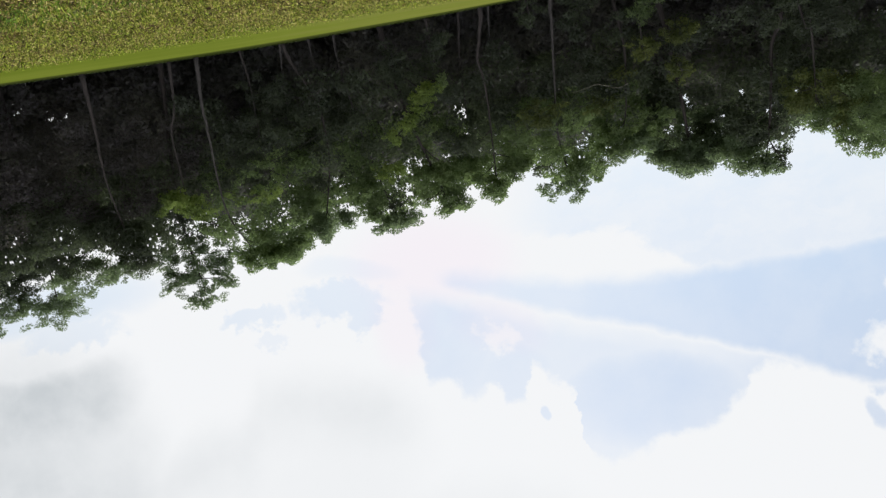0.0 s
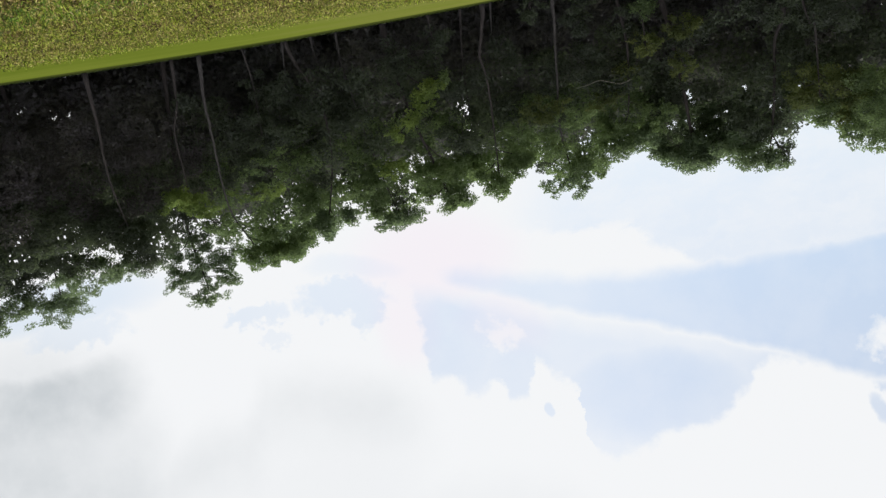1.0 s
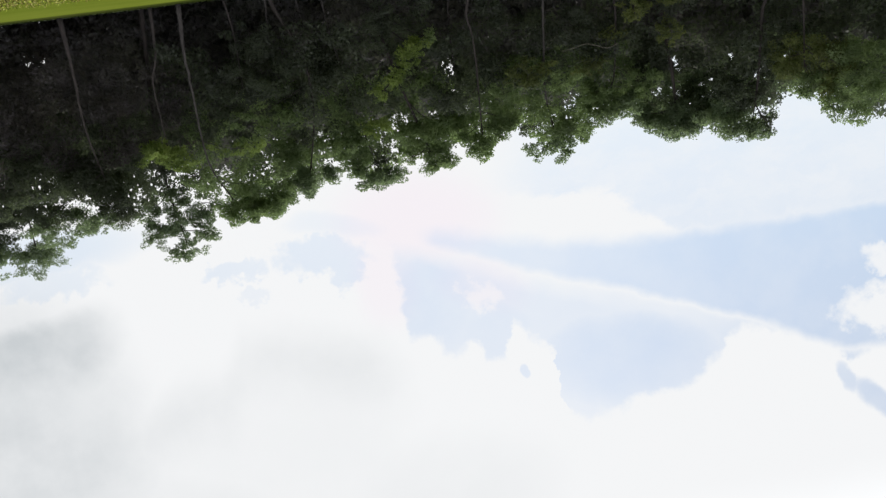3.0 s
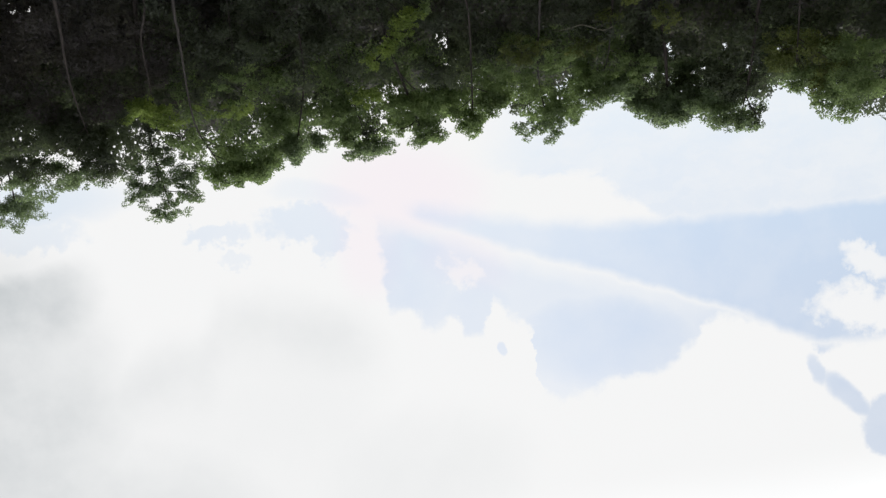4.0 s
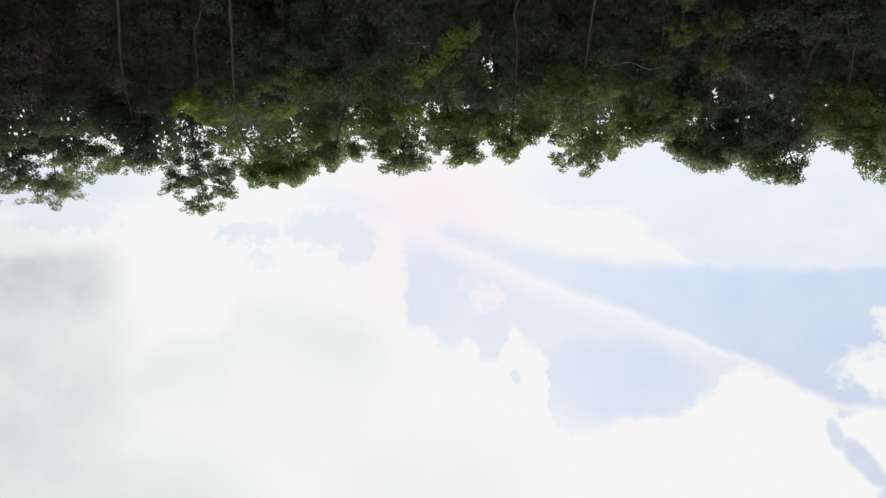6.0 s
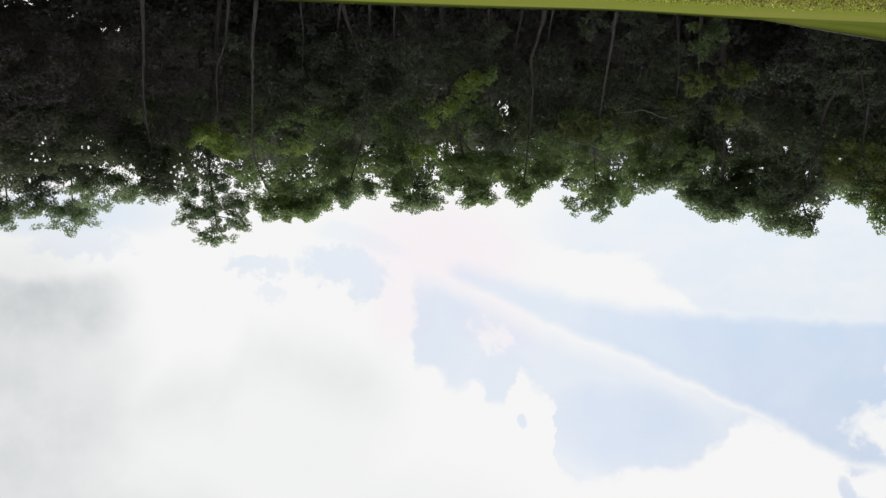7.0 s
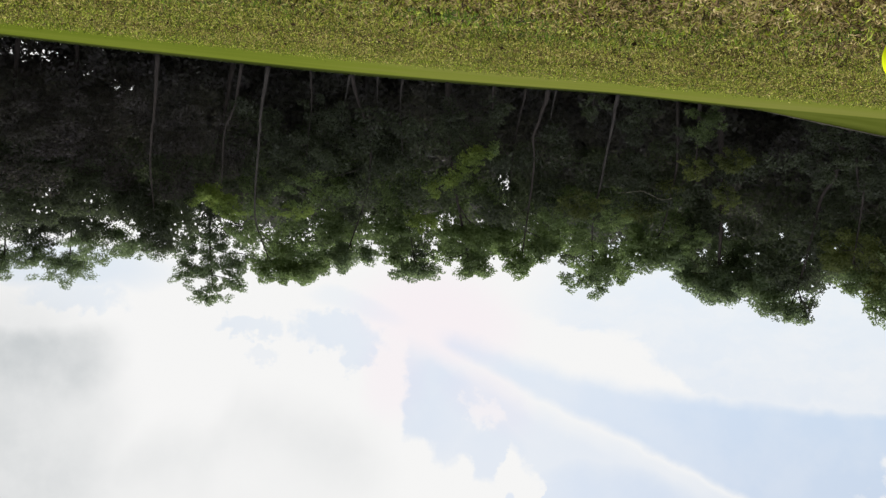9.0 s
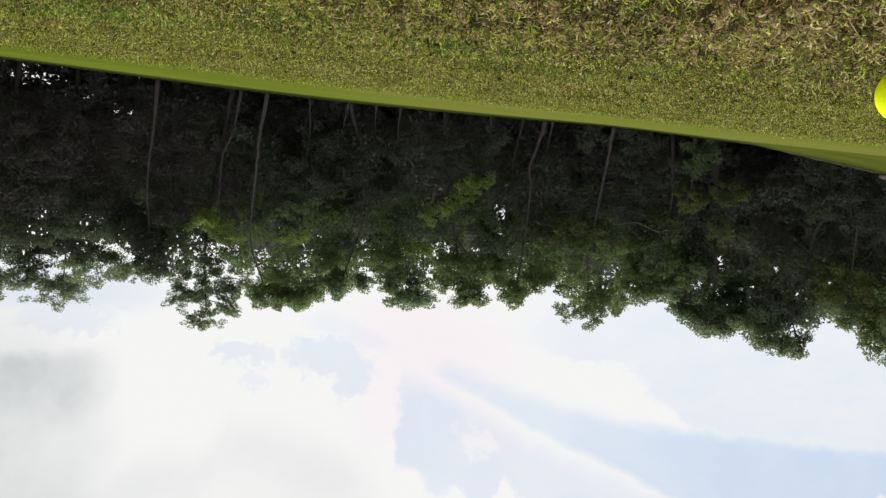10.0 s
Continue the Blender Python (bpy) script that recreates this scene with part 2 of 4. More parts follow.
def solid(name, stops, scale, rough=0.9, bump=0.3, stretch=(1, 1, 1), fine=6.0):
    """A matt surface with blotches and grain in it."""
    m, t, out = blank(name)
    pos = vec(t, "MULTIPLY", t.nodes.new("ShaderNodeTexCoord").outputs["Object"], stretch)
    n1 = noise_tex(t, pos, scale, 5.0).outputs["Fac"]
    n2 = noise_tex(t, pos, scale * fine, 4.0).outputs["Fac"]
    fac = calc(t, "ADD", calc(t, "MULTIPLY", n1, 0.6), calc(t, "MULTIPLY", n2, 0.4))
    p = t.nodes.new("ShaderNodeBsdfPrincipled")
    wire(t, p.inputs["Base Color"], ramp(t, smooth(t, fac, 0.3, 0.7), stops))
    p.inputs["Roughness"].default_value = rough
    bm_ = t.nodes.new("ShaderNodeBump")
    bm_.inputs["Strength"].default_value = bump
    bm_.inputs["Distance"].default_value = 0.02
    wire(t, bm_.inputs["Height"], n2)
    t.links.new(bm_.outputs[0], p.inputs["Normal"])
    t.links.new(p.outputs[0], out.inputs[0])
    return m


# leaves in shade or against the light: the darkness is in their colour
LEAF_SHADED = leafy("leaf_shaded", [(0.0, (0.058, 0.063, 0.054)), (0.5, (0.070, 0.080, 0.061)), (1.0, (0.094, 0.111, 0.073))], 0.50, own=0.22, clear=0.06)
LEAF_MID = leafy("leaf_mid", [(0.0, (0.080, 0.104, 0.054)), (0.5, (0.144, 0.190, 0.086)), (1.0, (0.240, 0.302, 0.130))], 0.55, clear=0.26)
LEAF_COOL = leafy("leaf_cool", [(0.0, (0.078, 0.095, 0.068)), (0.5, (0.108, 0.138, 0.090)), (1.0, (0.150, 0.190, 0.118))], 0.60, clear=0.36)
# sprays catching the sun: that light is put into a brighter leaf colour
LEAF_SUNLIT = leafy("leaf_sunlit", [(0.0, (0.066, 0.089, 0.027)), (0.5, (0.160, 0.210, 0.050)), (1.0, (0.290, 0.352, 0.084))], 0.50, clear=0.25)
LEAF_OLIVE = leafy("leaf_olive", [(0.0, (0.058, 0.066, 0.030)), (0.5, (0.105, 0.120, 0.042)), (1.0, (0.170, 0.188, 0.060))], 0.48, clear=0.12)
# wood interior: shade and lens haze are put into these two leaf colours
LEAF_SHADE_BROWN = leafy("leaf_shade_brown", [(0.0, (0.070, 0.060, 0.069)), (0.5, (0.077, 0.068, 0.073)), (1.0, (0.084, 0.080, 0.074))], 0.5, own=0.15)
LEAF_DEEP_SHADE = leafy("leaf_deep_shade", [(0.0, (0.084, 0.075, 0.088)), (0.5, (0.090, 0.084, 0.092)), (1.0, (0.095, 0.095, 0.091))], 0.5, own=0.12)
BARK_GREY = solid("bark_grey", [(0.0, (0.026, 0.022, 0.022)), (0.5, (0.048, 0.042, 0.042)), (1.0, (0.094, 0.083, 0.081))], 5.0, 0.95, 0.8, (3, 3, 0.6))
BARK_BROWN = solid("bark_brown", [(0.0, (0.023, 0.018, 0.018)), (0.5, (0.036, 0.029, 0.029)), (1.0, (0.066, 0.053, 0.050))], 5.0, 0.95, 0.8, (3, 3, 0.6))
BARK_BARE = solid("bark_bare", [(0.0, (0.06, 0.055, 0.045)), (0.5, (0.13, 0.12, 0.095)), (1.0, (0.24, 0.225, 0.18))], 6.0, 0.9, 0.5, (3, 3, 3))
# the near-black stops paint shadowed gaps among the blades
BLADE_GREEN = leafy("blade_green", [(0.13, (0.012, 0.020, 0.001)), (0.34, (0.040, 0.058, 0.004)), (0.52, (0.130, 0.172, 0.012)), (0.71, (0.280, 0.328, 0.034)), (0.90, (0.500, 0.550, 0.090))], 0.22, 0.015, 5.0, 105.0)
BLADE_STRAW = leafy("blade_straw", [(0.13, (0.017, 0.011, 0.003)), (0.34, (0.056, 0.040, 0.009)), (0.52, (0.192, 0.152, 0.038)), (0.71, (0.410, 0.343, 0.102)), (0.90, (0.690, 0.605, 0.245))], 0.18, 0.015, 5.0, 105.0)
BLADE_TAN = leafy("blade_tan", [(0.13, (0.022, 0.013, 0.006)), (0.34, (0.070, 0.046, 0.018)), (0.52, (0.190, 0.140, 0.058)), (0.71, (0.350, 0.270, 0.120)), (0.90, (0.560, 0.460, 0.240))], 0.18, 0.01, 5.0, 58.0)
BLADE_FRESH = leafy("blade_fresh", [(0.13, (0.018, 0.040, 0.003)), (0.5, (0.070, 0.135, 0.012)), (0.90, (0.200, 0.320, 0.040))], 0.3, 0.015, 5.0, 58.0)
# verge blades: the shadow strip under the trees is put into their colour
BLADE_SHADED = leafy("blade_shaded", [(0.0, (0.035, 0.05, 0.012)), (0.5, (0.06, 0.085, 0.018)), (1.0, (0.10, 0.12, 0.03))], 0.3, 0.05, 0.6)


def turf_material():
    m, t, out = blank("turf")
    pos = t.nodes.new("ShaderNodeNewGeometry").outputs["Position"]
    dist = t.nodes.new("ShaderNodeVectorMath")
    dist.operation = "LENGTH"
    wire(t, dist.inputs[0], pos)
    # bare thatch and soil in the thin turf, thicker and greener where the fairway begins
    n_fine = noise_tex(t, pos, 90.0, 5.0, 0.7).outputs["Fac"]
    n_mid = noise_tex(t, pos, 6.0, 4.0).outputs["Fac"]
    n_big = noise_tex(t, pos, 0.22, 4.0).outputs["Fac"]
    thatch = ramp(t, smooth(t, calc(t, "ADD", calc(t, "MULTIPLY", n_fine, 0.7), calc(t, "MULTIPLY", n_mid, 0.3)), 0.36, 0.64),
                  [(0.0, (0.012, 0.009, 0.005)), (0.4, (0.035, 0.028, 0.010)), (0.75, (0.09, 0.078, 0.022)), (1.0, (0.17, 0.145, 0.045))])
    sep0 = t.nodes.new("ShaderNodeSeparateXYZ")
    wire(t, sep0.inputs[0], pos)
    across = calc(t, "DIVIDE", sep0.outputs[0], calc(t, "MAXIMUM", sep0.outputs[1], 1.0))
    tone = calc(t, "ADD", calc(t, "MULTIPLY", smooth(t, calc(t, "ADD", calc(t, "MULTIPLY", n_mid, 0.12), calc(t, "MULTIPLY", n_big, 0.88)), 0.36, 0.64), 0.45),
                calc(t, "MULTIPLY", smooth(t, across, 0.42, -0.10), 0.55))
    mown = ramp(t, tone, [(0.0, (0.070, 0.092, 0.010)), (0.5, (0.092, 0.112, 0.016)), (1.0, (0.112, 0.118, 0.028))])
    wander = calc(t, "MULTIPLY", calc(t, "SUBTRACT", n_big, 0.5), 4.0)
    col = mixcol(t, smooth(t, calc(t, "ADD", calc(t, "ADD", sep0.outputs[1], wander), n_mid), 3.6, 6.2), thatch, mown)
    # tree shade on the bank and along the wood, painted as darker grass colour
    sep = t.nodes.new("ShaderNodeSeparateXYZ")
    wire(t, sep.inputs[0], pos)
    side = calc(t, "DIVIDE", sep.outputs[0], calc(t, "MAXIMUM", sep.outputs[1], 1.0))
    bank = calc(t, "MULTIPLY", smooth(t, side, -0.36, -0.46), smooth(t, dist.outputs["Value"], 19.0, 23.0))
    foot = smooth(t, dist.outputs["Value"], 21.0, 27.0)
    # colour of the grass with the wood's shade painted in
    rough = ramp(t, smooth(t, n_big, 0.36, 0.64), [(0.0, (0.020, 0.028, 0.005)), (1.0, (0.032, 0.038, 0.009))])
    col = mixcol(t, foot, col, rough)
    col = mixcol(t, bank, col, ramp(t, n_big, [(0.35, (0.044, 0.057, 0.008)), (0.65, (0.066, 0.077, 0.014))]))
    p = t.nodes.new("ShaderNodeBsdfPrincipled")
    wire(t, p.inputs["Base Color"], col)
    p.inputs["Roughness"].default_value = 1.0
    p.inputs["Specular IOR Level"].default_value = 0.0
    b = t.nodes.new("ShaderNodeBump")
    b.inputs["Strength"].default_value, b.inputs["Distance"].default_value = 0.8, 0.01
    wire(t, b.inputs["Height"], n_fine)
    t.links.new(b.outputs[0], p.inputs["Normal"])
    t.links.new(p.outputs[0], out.inputs[0])
    return m


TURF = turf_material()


# ---------------------------------------------------------------- building tools
def at(az, dist):
    return dist * math.sin(radians(az)), dist * math.cos(radians(az))


def part(name, bm, material, parent, label=""):
    me = bpy.data.meshes.new(name)
    bm.to_mesh(me)
    bm.free()
    return hang(name, me, material, parent, label)


def hang(name, me, material, parent, label=""):
    me.materials.append(material)
    ob = new(name, me)
    if parent is not None:
        ob.parent = parent
    if label:
        tagged(ob, label)
    return ob


def poly_mesh(name, verts, faces):
    """verts (n, 3) and faces (m, k) arrays to a mesh."""
    me = bpy.data.meshes.new(name)
    k = faces.shape[1]
    me.vertices.add(len(verts))
    me.vertices.foreach_set("co", verts.astype(np.float32).ravel())
    me.loops.add(faces.size)
    me.loops.foreach_set("vertex_index", faces.astype(np.int32).ravel())
    me.polygons.add(len(faces))
    me.polygons.foreach_set("loop_start", np.arange(0, faces.size, k, dtype=np.int32))
    me.polygons.foreach_set("loop_total", np.full(len(faces), k, dtype=np.int32))
    me.update(calc_edges=True)
    return me


def unit(v):
    return v / np.maximum(np.linalg.norm(v, axis=-1, keepdims=True), 1e-9)


def leaves_mesh(name, centres, sizes, rng, droop=0.25, slim=0.55):
    """One pointed leaf per centre, each a face of its own, turned at random."""
    n = len(centres)
    along = unit(rng.normal(size=(n, 3)) + np.array([0, 0, -droop]))
    face = unit(rng.normal(size=(n, 3)) + np.array([0, 0, 0.9]))
    across = unit(np.cross(along, face))
    L, W = sizes[:, None] * 0.5, sizes[:, None] * 0.5 * slim
    v = np.stack([centres - along * L, centres + across * W - along * L * 0.1, centres + along * L, centres - across * W - along * L * 0.1], 1)
    return poly_mesh(name, v.reshape(-1, 3), np.arange(4 * n).reshape(n, 4))


def tube(path, radii, sides=8, rng=None):
    """A tapered, slightly knotty stem along a path of points."""
    bm = bmesh.new()
    pts = [Vector(p) for p in path]
    # more points along a smooth curve
    fine, rad = [], []
    for i in range(len(pts) - 1):
        p0, p1, p2, p3 = pts[max(i - 1, 0)], pts[i], pts[i + 1], pts[min(i + 2, len(pts) - 1)]
        for s in range(4):
            u = s / 4
            fine.append(0.5 * ((2 * p1) + (p2 - p0) * u + (2 * p0 - 5 * p1 + 4 * p2 - p3) * u * u + (3 * p1 - p0 - 3 * p2 + p3) * u ** 3))
            rad.append(radii[i] * (1 - u) + radii[i + 1] * u)
    fine.append(pts[-1])
    rad.append(radii[-1])
    if rng is not None:
        for i in range(2, len(fine) - 1):
            fine[i] = fine[i] + Vector(rng.normal(0, 0.22, 3)) * rad[i]
    rings = []
    for i, (p, r) in enumerate(zip(fine, rad)):
        d = (fine[min(i + 1, len(fine) - 1)] - fine[max(i - 1, 0)]).normalized()
        a = d.orthogonal().normalized()
        a = (Vector((1, 0, 0)) - d * d.x).normalized() if abs(d.x) < 0.9 else a
        b = d.cross(a)
        ring = []
        for k in range(sides):
            w = 2 * math.pi * k / sides
            rr = r * (1 + (rng.uniform(-0.12, 0.12) if rng is not None else 0))
            ring.append(bm.verts.new(p + (a * math.cos(w) + b * math.sin(w)) * rr))
        rings.append(ring)
    for q, s in zip(rings, rings[1:]):
        for k in range(sides):
            f = bm.faces.new((q[k], q[(k + 1) % sides], s[(k + 1) % sides], s[k]))
            f.smooth = True
    bm.faces.new(rings[0][::-1])
    bm.faces.new(rings[-1])
    return bm


# ---------------------------------------------------------------- ground
WOOD = 42.0      # distance from the camera to the edge of the wood


def ground_z(x, y):
    r = np.hypot(x, y)
    az = np.degrees(np.arctan2(x, y))
    # the lawn climbs a little towards the wood
    far = np.clip((r - 3.0) / (WOOD - 3.0), 0, 1.4)
    rise = 0.112 + 0.16 * np.exp(-((az - 10) / 13.0) ** 2) - 0.20 * np.exp(-((az - 38) / 11.0) ** 2) - 0.12 * np.exp(-((az + 12) / 6.0) ** 2)
    z = rise * far ** 1.3
    # a bank behind the lawn on one side
    s = np.clip((r - 26.0) / 14.0, 0, 1)
    side = np.clip((-az - 22.0) / 10.4, 0, 1.55) * (az > -120)
    z = z + 0.84 * side * s * s * (3 - 2 * s)
    # small humps underfoot
    near = np.exp(-(r / 9.0) ** 2)
    z = z + near * 0.004 * (np.sin(x * 9.1 + 1.3) * np.sin(y * 7.7) + np.sin(x * 3.9 - y * 4.7))
    return z


def build_ground():
    radii = np.concatenate([[0.0], np.geomspace(0.15, 20, 90), np.linspace(20.4, 46, 65), np.geomspace(48, 3500, 26)])
    n = 216
    th = np.linspace(0, 2 * math.pi, n, endpoint=False)
    rr, tt = np.meshgrid(radii[1:], th, indexing="ij")
    x, y = rr * np.sin(tt), rr * np.cos(tt)
    z = ground_z(x, y)
    verts = np.concatenate([[[0, 0, 0]], np.stack([x, y, z], -1).reshape(-1, 3)])
    i, j = np.meshgrid(np.arange(len(radii) - 2), np.arange(n), indexing="ij")
    a, b = 1 + i * n + j, 1 + i * n + (j + 1) % n
    quads = np.stack([a, a + n, b + n, b], -1).reshape(-1, 4)
    me = bpy.data.meshes.new("ground")
    tris = [(0, 1 + k, 1 + (k + 1) % n) for k in range(n)]
    me.from_pydata(verts.tolist(), [], tris + quads.tolist())
    me.polygons.foreach_set("use_smooth", np.ones(len(me.polygons), bool))
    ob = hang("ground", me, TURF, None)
    return tagged(ob, "mown lawn of thin yellow-green grass rising to the wood", "ground", kind="structure")


build_ground()


# ---------------------------------------------------------------- grass
def blades_mesh(name, x, y, length, width, lean, rng, segs=2):
    """Curved, pointed grass blades rooted in the ground."""
    n = len(x)
    base = np.stack([x, y, ground_z(x, y) - 0.001], 1)
    th = rng.uniform(0, 2 * math.pi, n)
    out = np.stack([np.sin(th), np.cos(th), np.zeros(n)], 1)
    ph = th + math.pi / 2 + rng.normal(0, 0.5, n)
    across = np.stack([np.sin(ph), np.cos(ph), rng.normal(0, 0.35, n)], 1)
    rows = []
    p = base.copy()
    curl = rng.normal(0.45, 0.35, n)
    for s in range(segs + 1):
        w = width * (1 - 0.35 * s / segs)
        rows += [p - across * w[:, None] / 2, p + across * w[:, None] / 2]
        a = lean + curl * s / segs
        step = length / (segs + 1)
        p = p + (out * np.sin(a)[:, None] + np.array([0, 0, 1]) * np.cos(a)[:, None]) * step[:, None]
        p[:, 2] = np.maximum(p[:, 2], base[:, 2] + 0.002)
    rows.append(p)
    v = np.stack(rows, 1)
    k = v.shape[1]
    off = (np.arange(n) * k)[:, None]
    f = []
    for s in range(segs):
        q = 2 * s
        f += [off + np.array([q, q + 1, q + 3]), off + np.array([q, q + 3, q + 2])]
    f.append(off + np.array([2 * segs, 2 * segs + 1, 2 * segs + 2]))
    return poly_mesh(name, v.reshape(-1, 3), np.concatenate(f))


def patchy(x, y, scale, seed):
    """A smooth wandering value between about -1 and 1."""
    r = np.random.default_rng(seed)
    v = np.zeros_like(x)
    for k in range(7):
        a, s = r.uniform(0, 6.28), scale * r.uniform(0.6, 2.2)
        v += np.sin((x * math.cos(a) + y * math.sin(a)) * s + r.uniform(0, 6.28)) / 3.2
    return v


def thatch_hump(x, y):
    """Uneven top of the thatch, about two centimetres over the soil."""
    return 0.009 + 0.010 * patchy(x, y, 95.0, 31) + 0.007 * patchy(x, y, 210.0, 32)


def clippings_mesh(name, x, y, length, width, tilt, rng, joints=2):
    """Short curled bits of grass lying in and standing out of the thatch: bent quads and a tip each."""
    n = len(x)
    turn = rng.uniform(0, 2 * math.pi, n)
    up = np.array([0, 0, 1.0])
    z = ground_z(x, y) + np.maximum(thatch_hump(x, y), 0.0005) * rng.uniform(0.35, 1.0, n)
    p = np.stack([x, y, z], 1)
    d = np.stack([np.sin(turn) * np.cos(tilt), np.cos(turn) * np.cos(tilt), np.sin(tilt)], 1)
    side = unit(np.cross(d, unit(rng.normal(size=(n, 3)) * 0.6 + up)))
    w = width[:, None] * 0.5
    bend, twist = tilt, rng.normal(0, 0.9, n) * 2 / joints
    rows = [p - side * w * 0.8, p + side * w * 0.8]
    for j in range(joints):
        p = p + d * length[:, None] / joints
        if j < joints - 1:
            rows += [p - side * w, p + side * w]
        bend, turn = bend - rng.normal(0.6, 0.6, n) * 2 / joints, turn + twist
        d = np.stack([np.sin(turn) * np.cos(bend), np.cos(turn) * np.cos(bend), np.sin(bend)], 1)
    rows.append(p)
    v = np.stack(rows, 1)
    off = (np.arange(n) * v.shape[1])[:, None]
    f = []
    for j in range(joints - 1):
        q = 2 * j
        f += [off + np.array([q, q + 1, q + 3]), off + np.array([q, q + 3, q + 2])]
    q = 2 * joints - 2
    f.append(off + np.array([q, q + 1, q + 2]))
    return poly_mesh(name, v.reshape(-1, 3), np.concatenate(f))


def build_grass():
    rng = np.random.default_rng(11)
    plans = [  # r0, r1, azimuths, green, straw, width, length, joints
        (0.55, 1.30, -37, 22, 34000, 100000, 0.0014, 0.0118, 3),
        (0.85, 2.1, -37, 37, 76000, 74000, 0.0015, 0.0100, 2),
        (2.1, 4.0, -37, 37, 66000, 54000, 0.0025, 0.012, 2),
        (4.0, 6.4, -37, 37, 20000, 15000, 0.0050, 0.020, 2),
    ]
    for r0, r1, a0, a1, ng, ns, w, ln, joints in plans:
        for kind_, count, mat in (("green", ng, BLADE_GREEN), ("straw", ns, BLADE_STRAW)):
            r = np.sqrt(rng.uniform(r0 * r0, r1 * r1, count))
            if r1 > 6:
                r = r0 + (r1 - r0) * rng.uniform(0, 1, count) ** 1.7
            a = np.radians(rng.uniform(a0, a1, count))
            x, y = r * np.sin(a), r * np.cos(a)
            p = patchy(x, y, 4.5, 5) + 0.7 * patchy(x, y, 15.0, 6)
            keep = rng.uniform(-1.4, 1.4, count) < (p if kind_ == "green" else -p + 0.5)
            bare = patchy(x, y, 45.0, 8) + 0.8 * patchy(x, y, 130.0, 9) < np.where(r < 1.3, 0.58, 0.50)
            keep = (keep | (rng.uniform(0, 1, count) < 0.45)) & (bare | (rng.uniform(0, 1, count) < 0.06))
            # one plan fades into the next
            keep &= rng.uniform(0, 1, count) < (np.clip((1.30 - r) / 0.42, 0, 1) if r1 < 1.4 else np.clip((r - 0.85) / 0.42, 0, 1) if r0 < 1 else 1.0)
            x, y = x[keep], y[keep]
            n = len(x)
            tilt = rng.uniform(0.1, 1.35, n) if kind_ == "green" else rng.normal(0.3, 0.4, n)
            # the dry bits turn from tan close by to yellow straw further out
            tan = (kind_ == "straw") & (rng.uniform(0, 1, n) < 1.55 - 0.95 * np.hypot(x, y))
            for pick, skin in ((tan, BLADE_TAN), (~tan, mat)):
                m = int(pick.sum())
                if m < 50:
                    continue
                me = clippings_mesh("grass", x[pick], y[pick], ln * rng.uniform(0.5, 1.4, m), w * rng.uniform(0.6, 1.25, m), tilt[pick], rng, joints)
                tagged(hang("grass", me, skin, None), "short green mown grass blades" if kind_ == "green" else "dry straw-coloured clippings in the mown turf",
                       "grass", kind="stuff")


def build_tufts():
    """Fresh green tufts standing in the dry turf."""
    rng = np.random.default_rng(19)
    for az, dist, wide, deep, n in ((1.9, 1.10, 0.035, 0.05, 420), (-3.3, 1.11, 0.05, 0.05, 460), (13.5, 1.02, 0.05, 0.05, 300), (22.5, 1.32, 0.15, 0.10, 900),
                                    (29.0, 1.62, 0.16, 0.12, 800), (-26.3, 0.95, 0.02, 0.04, 120), (-17.0, 1.25, 0.07, 0.08, 400), (-6.5, 1.5, 0.10, 0.12, 420)):
        cx, cy = at(az, dist)
        x, y = cx + rng.normal(0, wide, n), cy + rng.normal(0, deep, n)
        me = clippings_mesh("grass_tuft", x, y, rng.uniform(0.009, 0.018, n), rng.uniform(0.0010, 0.0020, n), rng.normal(0.9, 0.4, n), rng, 3)
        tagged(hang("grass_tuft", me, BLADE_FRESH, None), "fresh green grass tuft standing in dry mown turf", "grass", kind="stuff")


build_tufts()
build_grass()


BLADE_BROWN = leafy("blade_brown", [(0.15, (0.010, 0.006, 0.003)), (0.5, (0.052, 0.031, 0.013)), (0.85, (0.30, 0.205, 0.105))], 0.12, 0.01, 5.0, 58.0)
DEAD_LEAF = leafy("dead_leaf", [(0.0, (0.020, 0.014, 0.009)), (0.6, (0.045, 0.030, 0.018)), (1.0, (0.10, 0.065, 0.032))], 0.1, 0.0, 9.0)


def build_litter():
    """Small dark dead leaves and crumbs of soil lying on the mown turf."""
    rng = np.random.default_rng(41)
    n = 420
    r = 0.6 + 5.6 * rng.uniform(0, 1, n) ** 0.8
    a = np.radians(rng.uniform(-37, 37, n))
    # the larger ones that stand out
    for k, (az, dist) in enumerate(((12.2, 1.23), (5.8, 0.99), (2.3, 1.05), (-9.5, 4.7), (4.0, 2.6), (-21.5, 0.98))):
        r[3 * k:3 * k + 3], a[3 * k:3 * k + 3] = dist + rng.normal(0, 0.008, 3), np.radians(az + rng.normal(0, 0.35, 3))
    x, y = r * np.sin(a), r * np.cos(a)
    c = np.stack([x, y, ground_z(x, y) + rng.uniform(0.010, 0.018, n)], 1)
    me = leaves_mesh("leaf_litter", c, rng.uniform(0.006, 0.019, n), rng, 0.0, 0.6)
    tagged(hang("leaf_litter", me, DEAD_LEAF, None), "small dark dead leaves scattered on the lawn", "leaves", kind="stuff")


build_litter()


